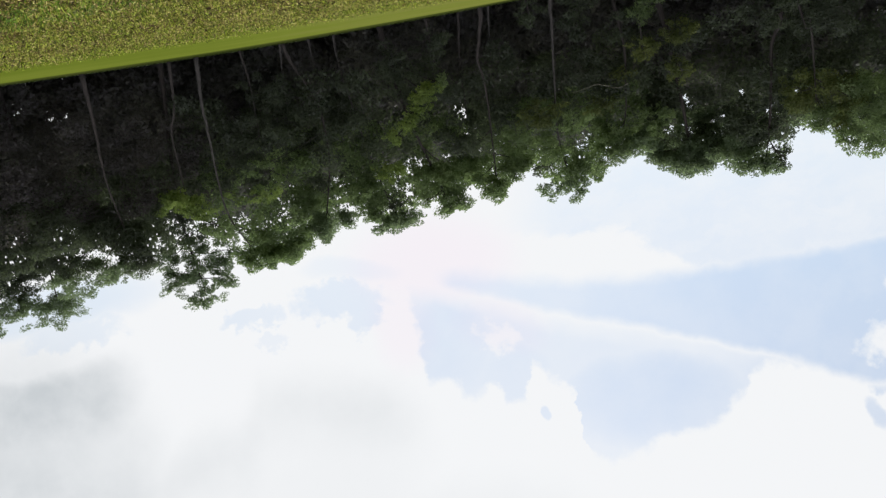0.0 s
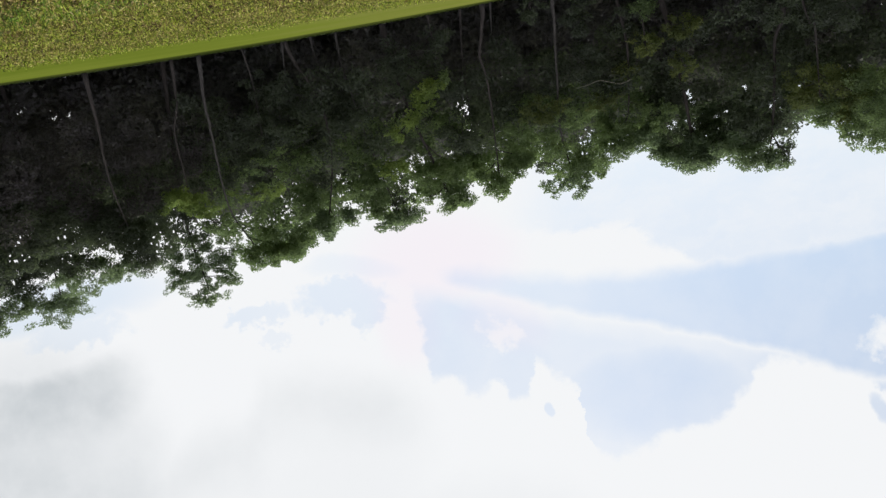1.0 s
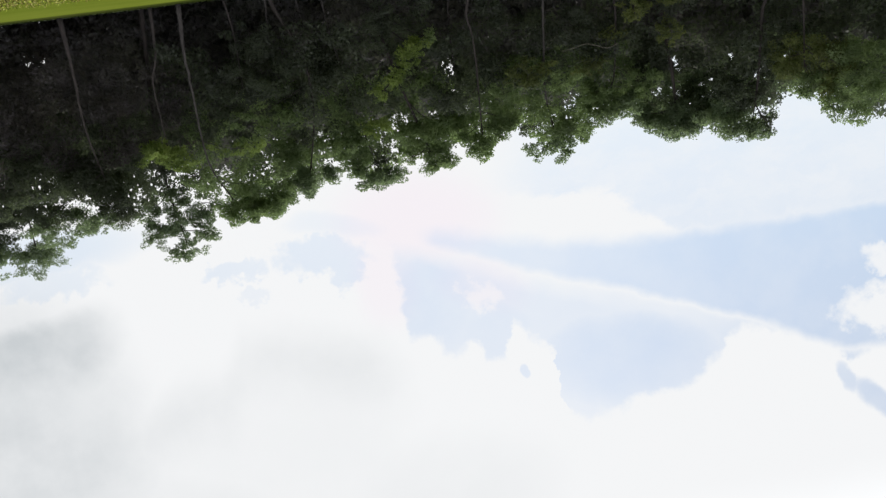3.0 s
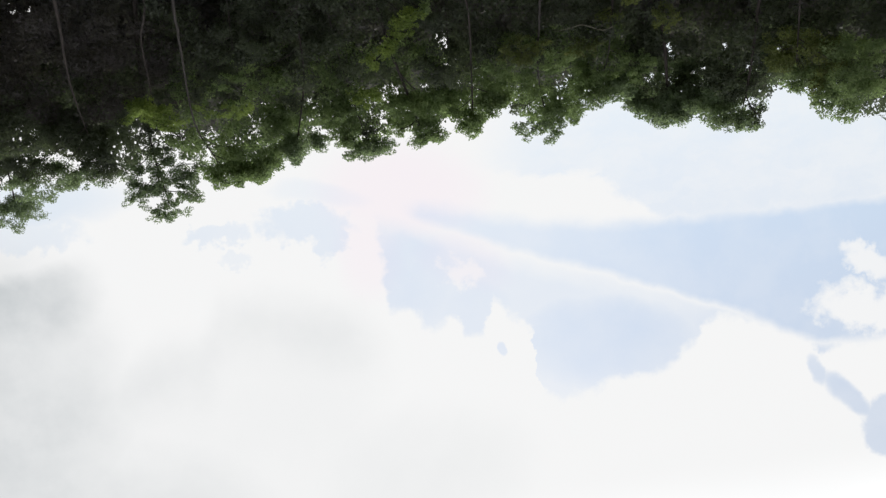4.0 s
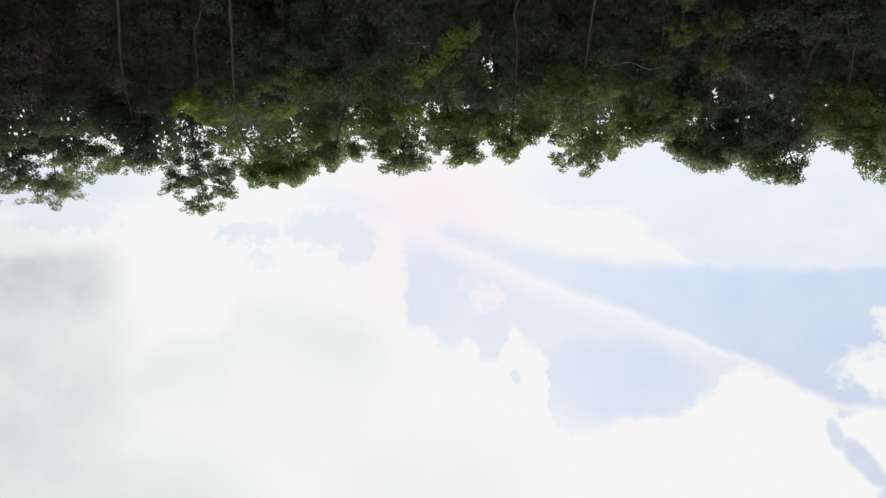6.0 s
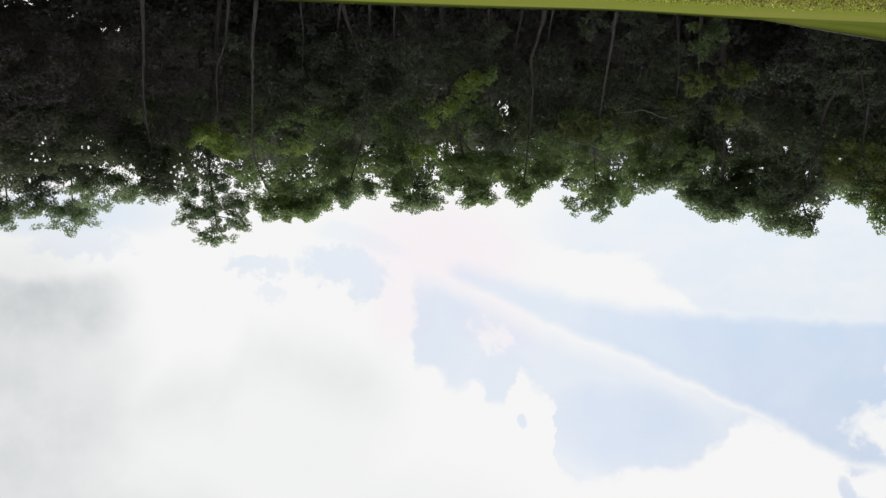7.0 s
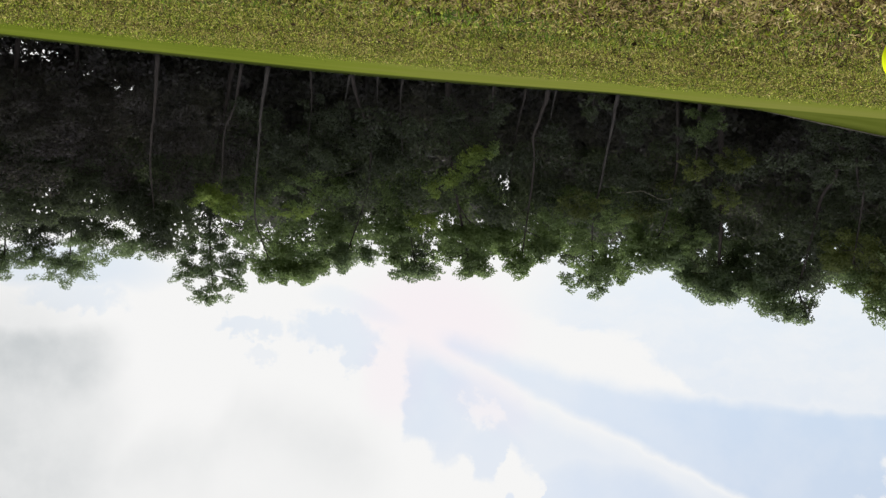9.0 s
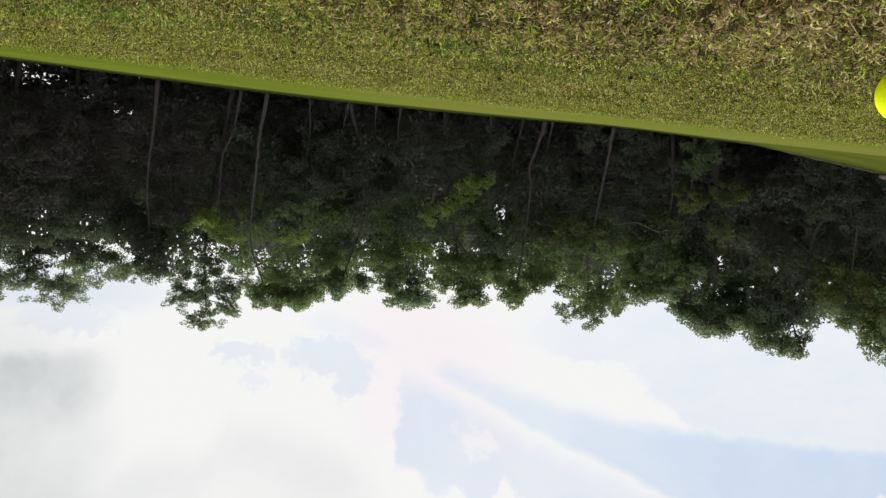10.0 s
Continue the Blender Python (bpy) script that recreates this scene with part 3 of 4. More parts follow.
def build_thatch():
    """Brown dead thatch showing between the blades, thickest close to the ball."""
    rng = np.random.default_rng(57)
    for r0, r1, a0, a1, n, w, ln in ((0.55, 1.80, -37, 6, 56000, 0.0017, 0.011), (1.15, 5.2, -37, 37, 34000, 0.0026, 0.012)):
        r = np.sqrt(rng.uniform(r0 * r0, r1 * r1, n))
        a = np.radians(rng.uniform(a0, a1, n))
        x, y = r * np.sin(a), r * np.cos(a)
        keep = patchy(x, y, 14.0, 61) + 0.8 * patchy(x, y, 60.0, 62) > rng.uniform(-0.7, 0.9, n)
        if r0 < 1:
            keep &= rng.uniform(0, 1, n) < np.clip((1.8 - r) / 1.1, 0, 1) * np.clip((6 - np.degrees(a)) / 14, 0, 1)
        x, y = x[keep], y[keep]
        n = len(x)
        me = clippings_mesh("thatch", x, y, ln * rng.uniform(0.5, 1.5, n), w * rng.uniform(0.6, 1.3, n), rng.normal(0.3, 0.4, n), rng)
        tagged(hang("thatch", me, BLADE_BROWN, None), "brown dead thatch between the grass blades", "grass", kind="stuff")


build_thatch()


def build_verge():
    """Longer grass by the wood's foot and on the bank; tree shade painted in."""
    rng = np.random.default_rng(23)
    n = 9000
    az = rng.uniform(-50, 46, n)
    r = rng.uniform(40.5, 44.0, n)
    x, y = r * np.sin(np.radians(az)), r * np.cos(np.radians(az))
    me = blades_mesh("verge_grass", x, y, rng.uniform(0.03, 0.075, n), rng.uniform(0.02, 0.04, n), rng.uniform(0.1, 0.9, n), rng, 1)
    tagged(hang("verge_grass", me, BLADE_SHADED, None), "longer grass along the foot of the wood, tree shade in its colour", "grass", kind="stuff")


build_verge()


EDGING = solid("weathered_edging", [(0.0, (0.05, 0.044, 0.034)), (0.5, (0.085, 0.076, 0.060)), (1.0, (0.14, 0.125, 0.10))], 2.0, 0.95, 0.4)


def build_edging():
    """A low pale edging along the top of the bank, in front of the trees."""
    bm = bmesh.new()
    last = None
    for i in range(61):
        az = -21.0 - 26.0 * i / 60
        k = min(1.0, 0.15 + i / 14)
        r = 38.6 + 0.25 * math.sin(i * 0.4)
        ring = []
        for rr, up in ((r - 0.05, -0.05), (r - 0.05, 0.035 * k), (r - 0.03, 0.052 * k), (r + 0.04, 0.052 * k), (r + 0.06, 0.035 * k), (r + 0.06, -0.05)):
            x, y = at(az, rr)
            ring.append(bm.verts.new((x, y, float(ground_z(np.array(x), np.array(y))) + up + 0.008 * math.sin(i * 1.7))))
        if last:
            for a, b, c, d in zip(last, last[1:], ring[1:], ring):
                bm.faces.new((a, b, c, d))
        last = ring
    tagged(part("path_edging", bm, EDGING, None), "low weathered pale edging along the top of the bank", "edging", kind="structure")


def build_rock():
    rng = np.random.default_rng(9)
    bm = bmesh.new()
    bmesh.ops.create_icosphere(bm, subdivisions=3, radius=1.0)
    for v in bm.verts:
        k = 1 + 0.12 * noise.noise(v.co * 1.7) + 0.05 * noise.noise(v.co * 5)
        v.co = Vector((v.co.x * 0.34 * k, v.co.y * 0.26 * k, v.co.z * 0.16 * k))
    for f in bm.faces:
        f.smooth = True
    ob = part("rock", bm, EDGING, None)
    x, y = at(-30.6, 38.2)
    ob.location = (x, y, float(ground_z(np.array(x), np.array(y))) + 0.09)
    tagged(ob, "low pale grey rock on the grass bank by the edging", "rock")


build_edging()
build_rock()


# ---------------------------------------------------------------- trees
VOIDS = []       # thin places in the foliage, through the whole depth of the wood: azimuth, elevation, half sizes in degrees


def el_z(el, dist):
    return EYE + dist * math.tan(radians(el))


FAR_CLEAR = [(28.5, 14.6, 6.5, 1.5), (17.5, 15.0, 3.0, 2.2), (15.2, 14.0, 1.5, 1.1), (1.0, 12.6, 2.4, 1.6), (-12.5, 13.4, 2.6, 1.2)]      # nothing far behind these thin tops
SPECKS = []      # the small single holes in those thin places


def fill_specks():
    rng = np.random.default_rng(77)
    for a, e, da, de in VOIDS:
        for k in range(max(3, int(30 * da * de))):
            w, q = rng.uniform(0, 2 * math.pi), math.sqrt(rng.uniform(0, 1))
            r = 0.03 + 0.09 * rng.uniform(0, 1) ** 2
            SPECKS.append((a + da * q * math.cos(w), e + de * q * math.sin(w), r, r * rng.uniform(0.8, 1.9)))


    for a0, a1, e0, e1, n in ((19.5, 33.5, 9.6, 12.6, 40), (-9.0, 12.0, 11.8, 14.0, 22), (-30.0, -10.0, 9.8, 12.5, 26), (23.0, 33.0, 0.5, 2.9, 80)):
        for k in range(n):
            r = rng.uniform(0.035, 0.08)
            SPECKS.append((rng.uniform(a0, a1), rng.uniform(e0, e1), r * rng.uniform(0.9, 1.8), r))


def keep_gaps(pts, rng, leaf=0.2):
    """Clear the small holes that let the sky through; far inside the wood the whole thin place is clear."""
    r = np.hypot(pts[:, 0], pts[:, 1])
    az = np.degrees(np.arctan2(pts[:, 0], pts[:, 1]))
    el = np.degrees(np.arctan2(pts[:, 2] - EYE, r))
    ok = np.ones(len(pts), bool)
    if leaf > 0.5:
        for a, e, da, de in VOIDS + FAR_CLEAR:
            ok &= ((az - a) / (da + 0.35)) ** 2 + ((el - e) / (de + 0.3)) ** 2 > 1
    else:
        grow = 0.10 if leaf > 0.3 else 0.0
        for a, e, da, de in SPECKS:
            ok &= ((az - a) / (da + grow)) ** 2 + ((el - e) / (de + grow)) ** 2 > rng.uniform(0.5, 1.2, len(pts))
    return pts[ok]


def foliage_mass(rng, centre, half_w, half_h, cover, leaf_size):
    """Leaf places in one mass of foliage: clumps over an oval, each clump a leafy shell, fuller on top."""
    lr = min(max(0.40 * min(half_w, half_h), 0.26), 0.6)
    # a thin mass has fewer and smaller sprays, each still full of leaves
    thin = cover < 0.85
    lr = max(0.22, lr * 0.72) if thin else lr
    lobes = max(6, int(3.6 * half_w * half_h / lr ** 2 * (0.80 * cover ** 1.2 if thin else 1.0)))
    cover = max(cover, 0.85)
    p = unit(rng.normal(size=(lobes, 3))) * rng.uniform(0.25, 1.0, (lobes, 1)) ** 0.45
    knob = 1 + 0.28 * np.sin(p[:, 0] * 5.1 + rng.uniform(0, 6)) * np.cos(p[:, 2] * 4.3 + rng.uniform(0, 6))
    p = p * knob[:, None]
    stray = rng.uniform(0, 1, lobes) < 0.14
    p[stray] *= np.array([1.45, 1.2, 1.05])
    p[0] = (0, 0, 0.95)
    c = centre + p * np.array([half_w - lr * 0.5, (half_w - lr * 0.5) * 0.75, max(half_h - lr * 0.45, 0.1)])
    r = lr * rng.uniform(0.5, 1.35, lobes)
    area = 0.27 * leaf_size ** 2
    pts = []
    for cc, rr in zip(c, r):
        k = max(10, int(cover * 1.7 * 4 * math.pi * rr * rr / area / 3.2))
        d = unit(rng.normal(size=(k, 3)) + np.array([0, 0, 0.25]))
        rad = rr * np.clip(rng.uniform(0.3, 1.0, k) ** 0.4 + rng.normal(0, 0.13, k), 0.1, 1.4)
        q = d * rad[:, None] * np.array([1.15, 1.15, 0.8])
        # each clump is a spray, drawn out along its own way from the middle of the mass
        u = unit(cc - centre + rng.normal(0, 0.5 * lr, 3))
        q = q * 0.88 + np.outer(q @ u, u) * rng.uniform(0.0, 0.65)
        pts.append(cc + q)
    return np.concatenate(pts), c


def tree(label, stem, foot_r, bark, back, seed, masses, leaf_size=0.137, dead=()):
    """stem: (azimuth, elevation) points from foot to top, at the wood's edge plus back metres;
    masses of foliage: (azimuth, elevation, half width, half height in degrees, leaf material, cover, metres further back)."""
    rng = np.random.default_rng(seed)
    d = WOOD + back
    fx, fy = at(stem[0][0], d)
    foot = np.array([fx, fy, float(ground_z(np.array(fx), np.array(fy)))])
    root = new("tree")
    root.location = foot
    path = [(0, 0, -0.05)]
    for az, el in stem[1:]:
        x, y = at(az, d)
        path.append((x - fx, y - fy, el_z(el, d) - foot[2]))
    k = len(path)
    radii = [foot_r * 1.5] + [foot_r * (1.08 - 0.70 * i / (k - 1)) for i in range(1, k)]
    part("trunk", tube(path, radii, 9, rng), bark, root)
    by_leaf = {}
    top = path[-1][2]
    for az, el, hw, hh, leaf, cover, dd in masses:
        md = d + dd
        el, hh, hw = el - 0.3 * hh, hh * 1.3, hw * 1.1
        x, y = at(az, md)
        c = np.array([x, y, el_z(el, md)])
        pts, hubs = foliage_mass(rng, c, md * math.tan(radians(hw)), md * math.tan(radians(hh)), cover, leaf_size)
        by_leaf.setdefault(leaf.name, (leaf, []))[1].append(pts)
        # limbs from the trunk into the mass, and twigs to its clumps
        end = c - foot
        want = end[2] - 0.45 * np.hypot(end[0], end[1])
        j = 1
        while j < k - 1 and path[j][2] < want:
            j += 1
        a, b = np.array(path[j - 1]), np.array(path[j])
        u = np.clip((want - a[2]) / max(b[2] - a[2], 0.01), 0.1, 0.95)
        start = a + (b - a) * u
        mid = (start + end) / 2 + np.array([rng.normal(0, 0.15), rng.normal(0, 0.15), 0.15])
        rr = foot_r * rng.uniform(0.25, 0.36)
        limb = part("limb", tube([tuple(start), tuple(mid), tuple(end)], [rr, rr * 0.7, rr * 0.45], 6, rng), bark, root)
        for h in hubs[:4]:
            t0 = end + (start - end) * rng.uniform(0.0, 0.3)
            t1 = h - foot
            part("twig", tube([tuple(t0), tuple((t0 + t1) / 2 + rng.normal(0, 0.06, 3)), tuple(t1)], [rr * 0.42, rr * 0.3, rr * 0.12], 5, rng), bark, limb)
    if dead:
        run = []
        for az, el in dead:
            x, y = at(az, d - 1.6)
            run.append((x - fx, y - fy, el_z(el, d - 1.6) - foot[2]))
        part("dead_branch", tube(run, [0.026, 0.022, 0.020, 0.016, 0.008], 6, rng), BARK_BARE, root, "bare pale dead branch")
    for leaf, lots in by_leaf.values():
        pts = keep_gaps(np.concatenate(lots), rng)
        hang("crown", leaves_mesh("crown", pts - foot, leaf_size * rng.uniform(0.6, 1.35, len(pts)), rng), leaf, root)
    return tagged(root, label, "tree", "trees of the wood edge")


VOIDS += [(23.7, 12.5, 0.60, 0.75), (23.2, 13.4, 0.45, 0.40), (26.5, 10.9, 0.8, 0.4), (29.5, 11.4, 0.9, 0.4), (20.4, 13.0, 0.8, 0.5), (15.3, 13.8, 1.25, 0.86), (19.7, 12.5, 1.23, 0.59),
          (6.1, 11.8, 0.50, 0.97), (0.1, 10.9, 0.75, 0.75), (0.8, 12.6, 0.65, 0.55), (-4.3, 7.4, 0.48, 0.65),
          (-4.7, 8.9, 0.40, 0.35), (-21.2, 8.8, 0.16, 0.48), (-25.1, 8.6, 0.18, 0.20), (-23.7, 10.1, 0.20, 0.13),
          (26.4, 10.0, 0.51, 0.36), (29.2, 10.0, 0.77, 0.39), (30.2, 0.9, 1.30, 0.50), (28.5, 0.8, 0.60, 0.35),
          (27.2, 1.7, 1.00, 0.28), (24.3, 2.5, 0.95, 0.30), (-28.7, 9.0, 0.27, 0.19), (26.9, 12.0, 0.59, 0.28),
          (30.3, 12.5, 0.63, 0.31), (-27.1, 10.0, 0.35, 0.47), (-13.0, 12.0, 0.51, 0.26), (-15.3, 11.6, 0.34, 0.25),
          (21.4, 12.5, 0.80, 0.41)]
fill_specks()
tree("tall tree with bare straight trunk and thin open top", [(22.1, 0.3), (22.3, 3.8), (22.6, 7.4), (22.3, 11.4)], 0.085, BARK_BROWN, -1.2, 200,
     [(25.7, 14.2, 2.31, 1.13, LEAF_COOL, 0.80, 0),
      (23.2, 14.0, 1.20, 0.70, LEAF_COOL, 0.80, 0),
      (26.8, 12.9, 1.60, 0.80, LEAF_SHADED, 0.80, 0),
      (22.0, 13.5, 1.69, 1.04, LEAF_SHADED, 0.95, 0),
      (21.3, 12.0, 2.02, 0.91, LEAF_SHADED, 0.9, 0),
      (23.8, 11.0, 1.94, 1.22, LEAF_SHADED, 0.95, 1)], leaf_size=0.112)
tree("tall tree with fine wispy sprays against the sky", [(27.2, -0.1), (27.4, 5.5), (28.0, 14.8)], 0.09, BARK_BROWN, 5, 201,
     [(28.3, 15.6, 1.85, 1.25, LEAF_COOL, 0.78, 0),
      (27.1, 12.3, 2.24, 1.27, LEAF_SHADED, 0.75, 0),
      (30.0, 13.0, 1.77, 1.16, LEAF_SHADED, 0.8, 0),
      (28.4, 10.5, 3.28, 1.10, LEAF_SHADED, 1.0, 1)], leaf_size=0.112)
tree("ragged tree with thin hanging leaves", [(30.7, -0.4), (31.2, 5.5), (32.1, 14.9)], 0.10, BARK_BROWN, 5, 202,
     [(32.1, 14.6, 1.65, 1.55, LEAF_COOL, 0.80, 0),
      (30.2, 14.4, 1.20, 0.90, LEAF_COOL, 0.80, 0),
      (34.5, 14.0, 1.96, 2.22, LEAF_SHADED, 0.7, 0),
      (31.0, 12.0, 1.6, 1.15, LEAF_SHADED, 0.8, 0),
      (34.1, 10.3, 2.60, 1.84, LEAF_SHADED, 1.0, 1)], leaf_size=0.112)
tree("tall tree with open round crown showing its limbs", [(16.9, 0.2), (17.9, 7.3), (18.3, 12.3), (18.1, 16.2)], 0.10, BARK_BROWN, 3, 203,
     [(18.3, 17.6, 1.60, 0.70, LEAF_COOL, 0.84, 0),
      (20.0, 16.0, 0.95, 0.90, LEAF_COOL, 0.75, 0),
      (16.5, 16.5, 1.00, 0.75, LEAF_COOL, 0.84, 0),
      (18.2, 15.6, 1.90, 1.00, LEAF_COOL, 0.84, 0),
      (15.9, 14.7, 1.45, 1.05, LEAF_COOL, 0.84, 0),
      (20.2, 14.4, 1.20, 1.00, LEAF_COOL, 0.84, 0),
      (18.4, 13.9, 1.90, 0.85, LEAF_COOL, 0.80, 0)], leaf_size=0.112)
tree("slender crooked tree with green sprays coloured as sunlit", [(16.3, 0.4), (16.7, 3.2), (17.4, 5.2), (17.5, 7.7), (17.6, 11.0)], 0.065, BARK_BROWN, -1, 204,
     [(18.4, 10.2, 1.56, 0.71, LEAF_SUNLIT, 0.85, 0),
      (16.7, 11.4, 1.40, 0.45, LEAF_SUNLIT, 0.7, 0),
      (15.6, 12.9, 1.72, 0.60, LEAF_MID, 0.6, 0),
      (17.2, 10.8, 1.04, 0.51, LEAF_SUNLIT, 0.7, 0)])
tree("slender pale grey trunk under a bright green crown", [(14.4, 0.3), (14.8, 3.5), (14.9, 6.4), (15.0, 11.4), (13.9, 14.5)], 0.085, BARK_GREY, -1.5, 205,
     [(12.7, 13.9, 1.35, 1.30, LEAF_MID, 0.6, 0),
      (11.0, 15.6, 2.02, 1.14, LEAF_MID, 1.1, 0.5),
      (12.5, 16.0, 1.43, 0.70, LEAF_MID, 1, 0),
      (14.3, 15.7, 0.96, 0.87, LEAF_MID, 0.8, 0),
      (11.8, 11.2, 1.45, 0.48, LEAF_SUNLIT, 0.7, 0),
      (13.9, 10.8, 1.29, 0.40, LEAF_SUNLIT, 0.45, 0)])
tree("forked leaning tree inside the wood edge", [(8.2, 0.3), (7.6, 2.2), (6.8, 3.9), (6.3, 6.5), (6.6, 10.0), (7.7, 13.9)], 0.09, BARK_BROWN, 0.2, 206,
     [(7.9, 14.4, 1.63, 0.88, LEAF_COOL, 1, 0),
      (6.1, 14.1, 0.82, 0.58, LEAF_COOL, 0.9, 0),
      (9.1, 12.2, 1.43, 0.96, LEAF_MID, 0.9, 0),
      (12.1, 9.0, 1.94, 0.51, LEAF_MID, 0.5, -0.5),
      (8.7, 9.2, 1.41, 0.78, LEAF_MID, 0.5, -0.5),
      (7.5, 11.3, 0.89, 0.70, LEAF_SHADED, 0.7, 0)])
tree("short side stem with pale bark", [(8.3, 0.4), (8.5, 1.5), (8.6, 2.8)], 0.06, BARK_GREY, 0.3, 207,
     [(8.7, 4.9, 1.07, 0.84, LEAF_SHADED, 0.5, 0)])
tree("thin pale tree among dense foliage", [(4.3, 0.3), (4.3, 2.5), (3.4, 8.9), (2.2, 14.2)], 0.055, BARK_GREY, 0.6, 208,
     [(2.2, 15.0, 1.75, 0.80, LEAF_COOL, 0.95, 0),
      (4.0, 14.1, 0.82, 0.53, LEAF_MID, 0.9, 0),
      (4.1, 12.5, 1.72, 0.97, LEAF_MID, 0.8, 0),
      (1.4, 14.0, 1.01, 0.98, LEAF_SHADED, 0.5, 0),
      (1.9, 11.3, 1.20, 0.65, LEAF_SUNLIT, 0.84, -1),
      (3.5, 10.9, 1.12, 0.62, LEAF_MID, 0.6, 0)])
tree("thin pale sapling in the shade", [(6.2, 0.3), (6.2, 1.0), (6.1, 2.2)], 0.06, BARK_GREY, 0.8, 209,
     [(5.7, 5.6, 1.31, 1.07, LEAF_SHADED, 0.5, 0)])
tree("rounded broadleaf tree with dense green crown", [(0.8, 0.3), (-0.1, 6.5), (-2.1, 13.5)], 0.14, BARK_BROWN, 1, 210,
     [(-2.2, 14.2, 1.74, 0.89, LEAF_MID, 1, 0),
      (-1.3, 12.2, 1.63, 0.88, LEAF_MID, 0.9, 0),
      (-4.1, 12.0, 1.80, 1.06, LEAF_MID, 0.9, 0),
      (-2.2, 5.9, 1.31, 0.82, LEAF_SUNLIT, 0.75, -2.5),
      (-0.1, 7.7, 0.89, 0.39, LEAF_SUNLIT, 0.6, -2.2),
      (1.1, 8.6, 0.89, 0.44, LEAF_SUNLIT, 0.7, -2),
      (-3.0, 5.1, 0.78, 0.51, LEAF_MID, 0.6, -2.3),
      (-0.6, 7.0, 0.88, 0.52, LEAF_SUNLIT, 0.7, -2.5),
      (-0.5, 13.8, 0.64, 0.53, LEAF_MID, 0.8, 0)])
tree("curved brown trunk with rounded green top", [(-6.9, 0.0), (-6.6, 1.9), (-6.2, 3.6), (-6.5, 6.1), (-6.4, 12.7)], 0.1, BARK_BROWN, -1.2, 211,
     [(-6.3, 13.8, 1.26, 0.84, LEAF_MID, 1.1, 0),
      (-7.7, 12.4, 1.33, 0.88, LEAF_MID, 1, 0),
      (-4.8, 10.2, 1.86, 0.79, LEAF_SHADED, 0.7, 0),
      (-4.8, 12.8, 0.99, 0.66, LEAF_MID, 0.8, 0),
      (-9.0, 12.0, 0.88, 0.70, LEAF_MID, 0.8, 0)])
tree("thin reddish sapling by the lawn", [(-5.2, 0.0), (-5.0, 2.0), (-4.8, 4.3), (-4.8, 7.5)], 0.06, BARK_BROWN, 0.4, 212,
     [(-3.9, 10.0, 1.34, 0.88, LEAF_SHADED, 0.5, 0)])
tree("short pale stem by the lawn", [(-7.5, -0.0), (-7.4, 1.0), (-7.3, 2.2)], 0.055, BARK_GREY, -0.3, 213,
     [(-7.9, 3.9, 1.06, 1.05, LEAF_SHADED, 0.4, 0)])
tree("tree with straight pale trunk and open leafy top", [(-12.1, -0.3), (-12.0, 2.4), (-11.8, 5.9), (-11.6, 10.0), (-12.3, 13.9)], 0.08, BARK_GREY, -1.3, 214,
     [(-10.6, 14.5, 1.23, 0.70, LEAF_COOL, 0.5, 0),
      (-12.6, 14.6, 1.39, 0.86, LEAF_COOL, 0.75, 0),
      (-13.2, 13.0, 1.54, 0.86, LEAF_MID, 0.9, 0),
      (-10.2, 8.7, 1.54, 0.86, LEAF_OLIVE, 0.75, -0.6),
      (-8.6, 9.9, 1.05, 0.61, LEAF_MID, 0.6, -0.6),
      (-11.1, 11.4, 1.30, 0.78, LEAF_MID, 0.8, 0),
      (-12.6, 9.7, 1.40, 0.65, LEAF_MID, 0.7, -0.6),
      (-9.9, 12.8, 0.79, 0.52, LEAF_SHADED, 0.5, 0)])
tree("slim tree with bare dead branches below its crown", [(-16.4, -0.3), (-17.1, 4.4), (-17.0, 6.9), (-16.8, 9.5), (-15.9, 11.7)], 0.07, BARK_BROWN, 0, 215,
     [(-14.4, 13.2, 0.93, 0.86, LEAF_MID, 0.8, 0),
      (-15.9, 11.6, 1.65, 0.76, LEAF_MID, 0.9, 0),
      (-15.4, 10.6, 1.90, 0.76, LEAF_MID, 0.7, 0),
      (-15.1, 8.6, 1.30, 0.60, LEAF_OLIVE, 0.7, -0.6),
      (-17.8, 11.6, 1.06, 0.75, LEAF_COOL, 0.9, 0),
      (-19.0, 10.0, 1.43, 0.99, LEAF_MID, 0.8, 0),
      (-16.5, 12.3, 0.75, 0.62, LEAF_COOL, 0.8, 0),
      (-16.8, 6.3, 1.20, 0.41, LEAF_OLIVE, 0.4, -0.5)],
     dead=[(-17.2, 7.0), (-16.4, 7.25), (-15.0, 6.8), (-14.0, 7.0), (-12.9, 7.2)])
tree("broad dark tree with dense rounded crown", [(-19.4, -0.1), (-20.4, 4.9), (-21.4, 12.3)], 0.17, BARK_BROWN, 1, 216,
     [(-18.8, 12.5, 0.81, 0.83, LEAF_COOL, 1, 0),
      (-20.8, 13.4, 1.81, 0.99, LEAF_COOL, 1.1, 0),
      (-22.7, 12.6, 1.60, 1.14, LEAF_COOL, 1.1, 0),
      (-21.0, 6.8, 1.10, 0.75, LEAF_OLIVE, 0.6, -2),
      (-19.9, 9.1, 0.94, 0.74, LEAF_SHADED, 0.7, 0)])
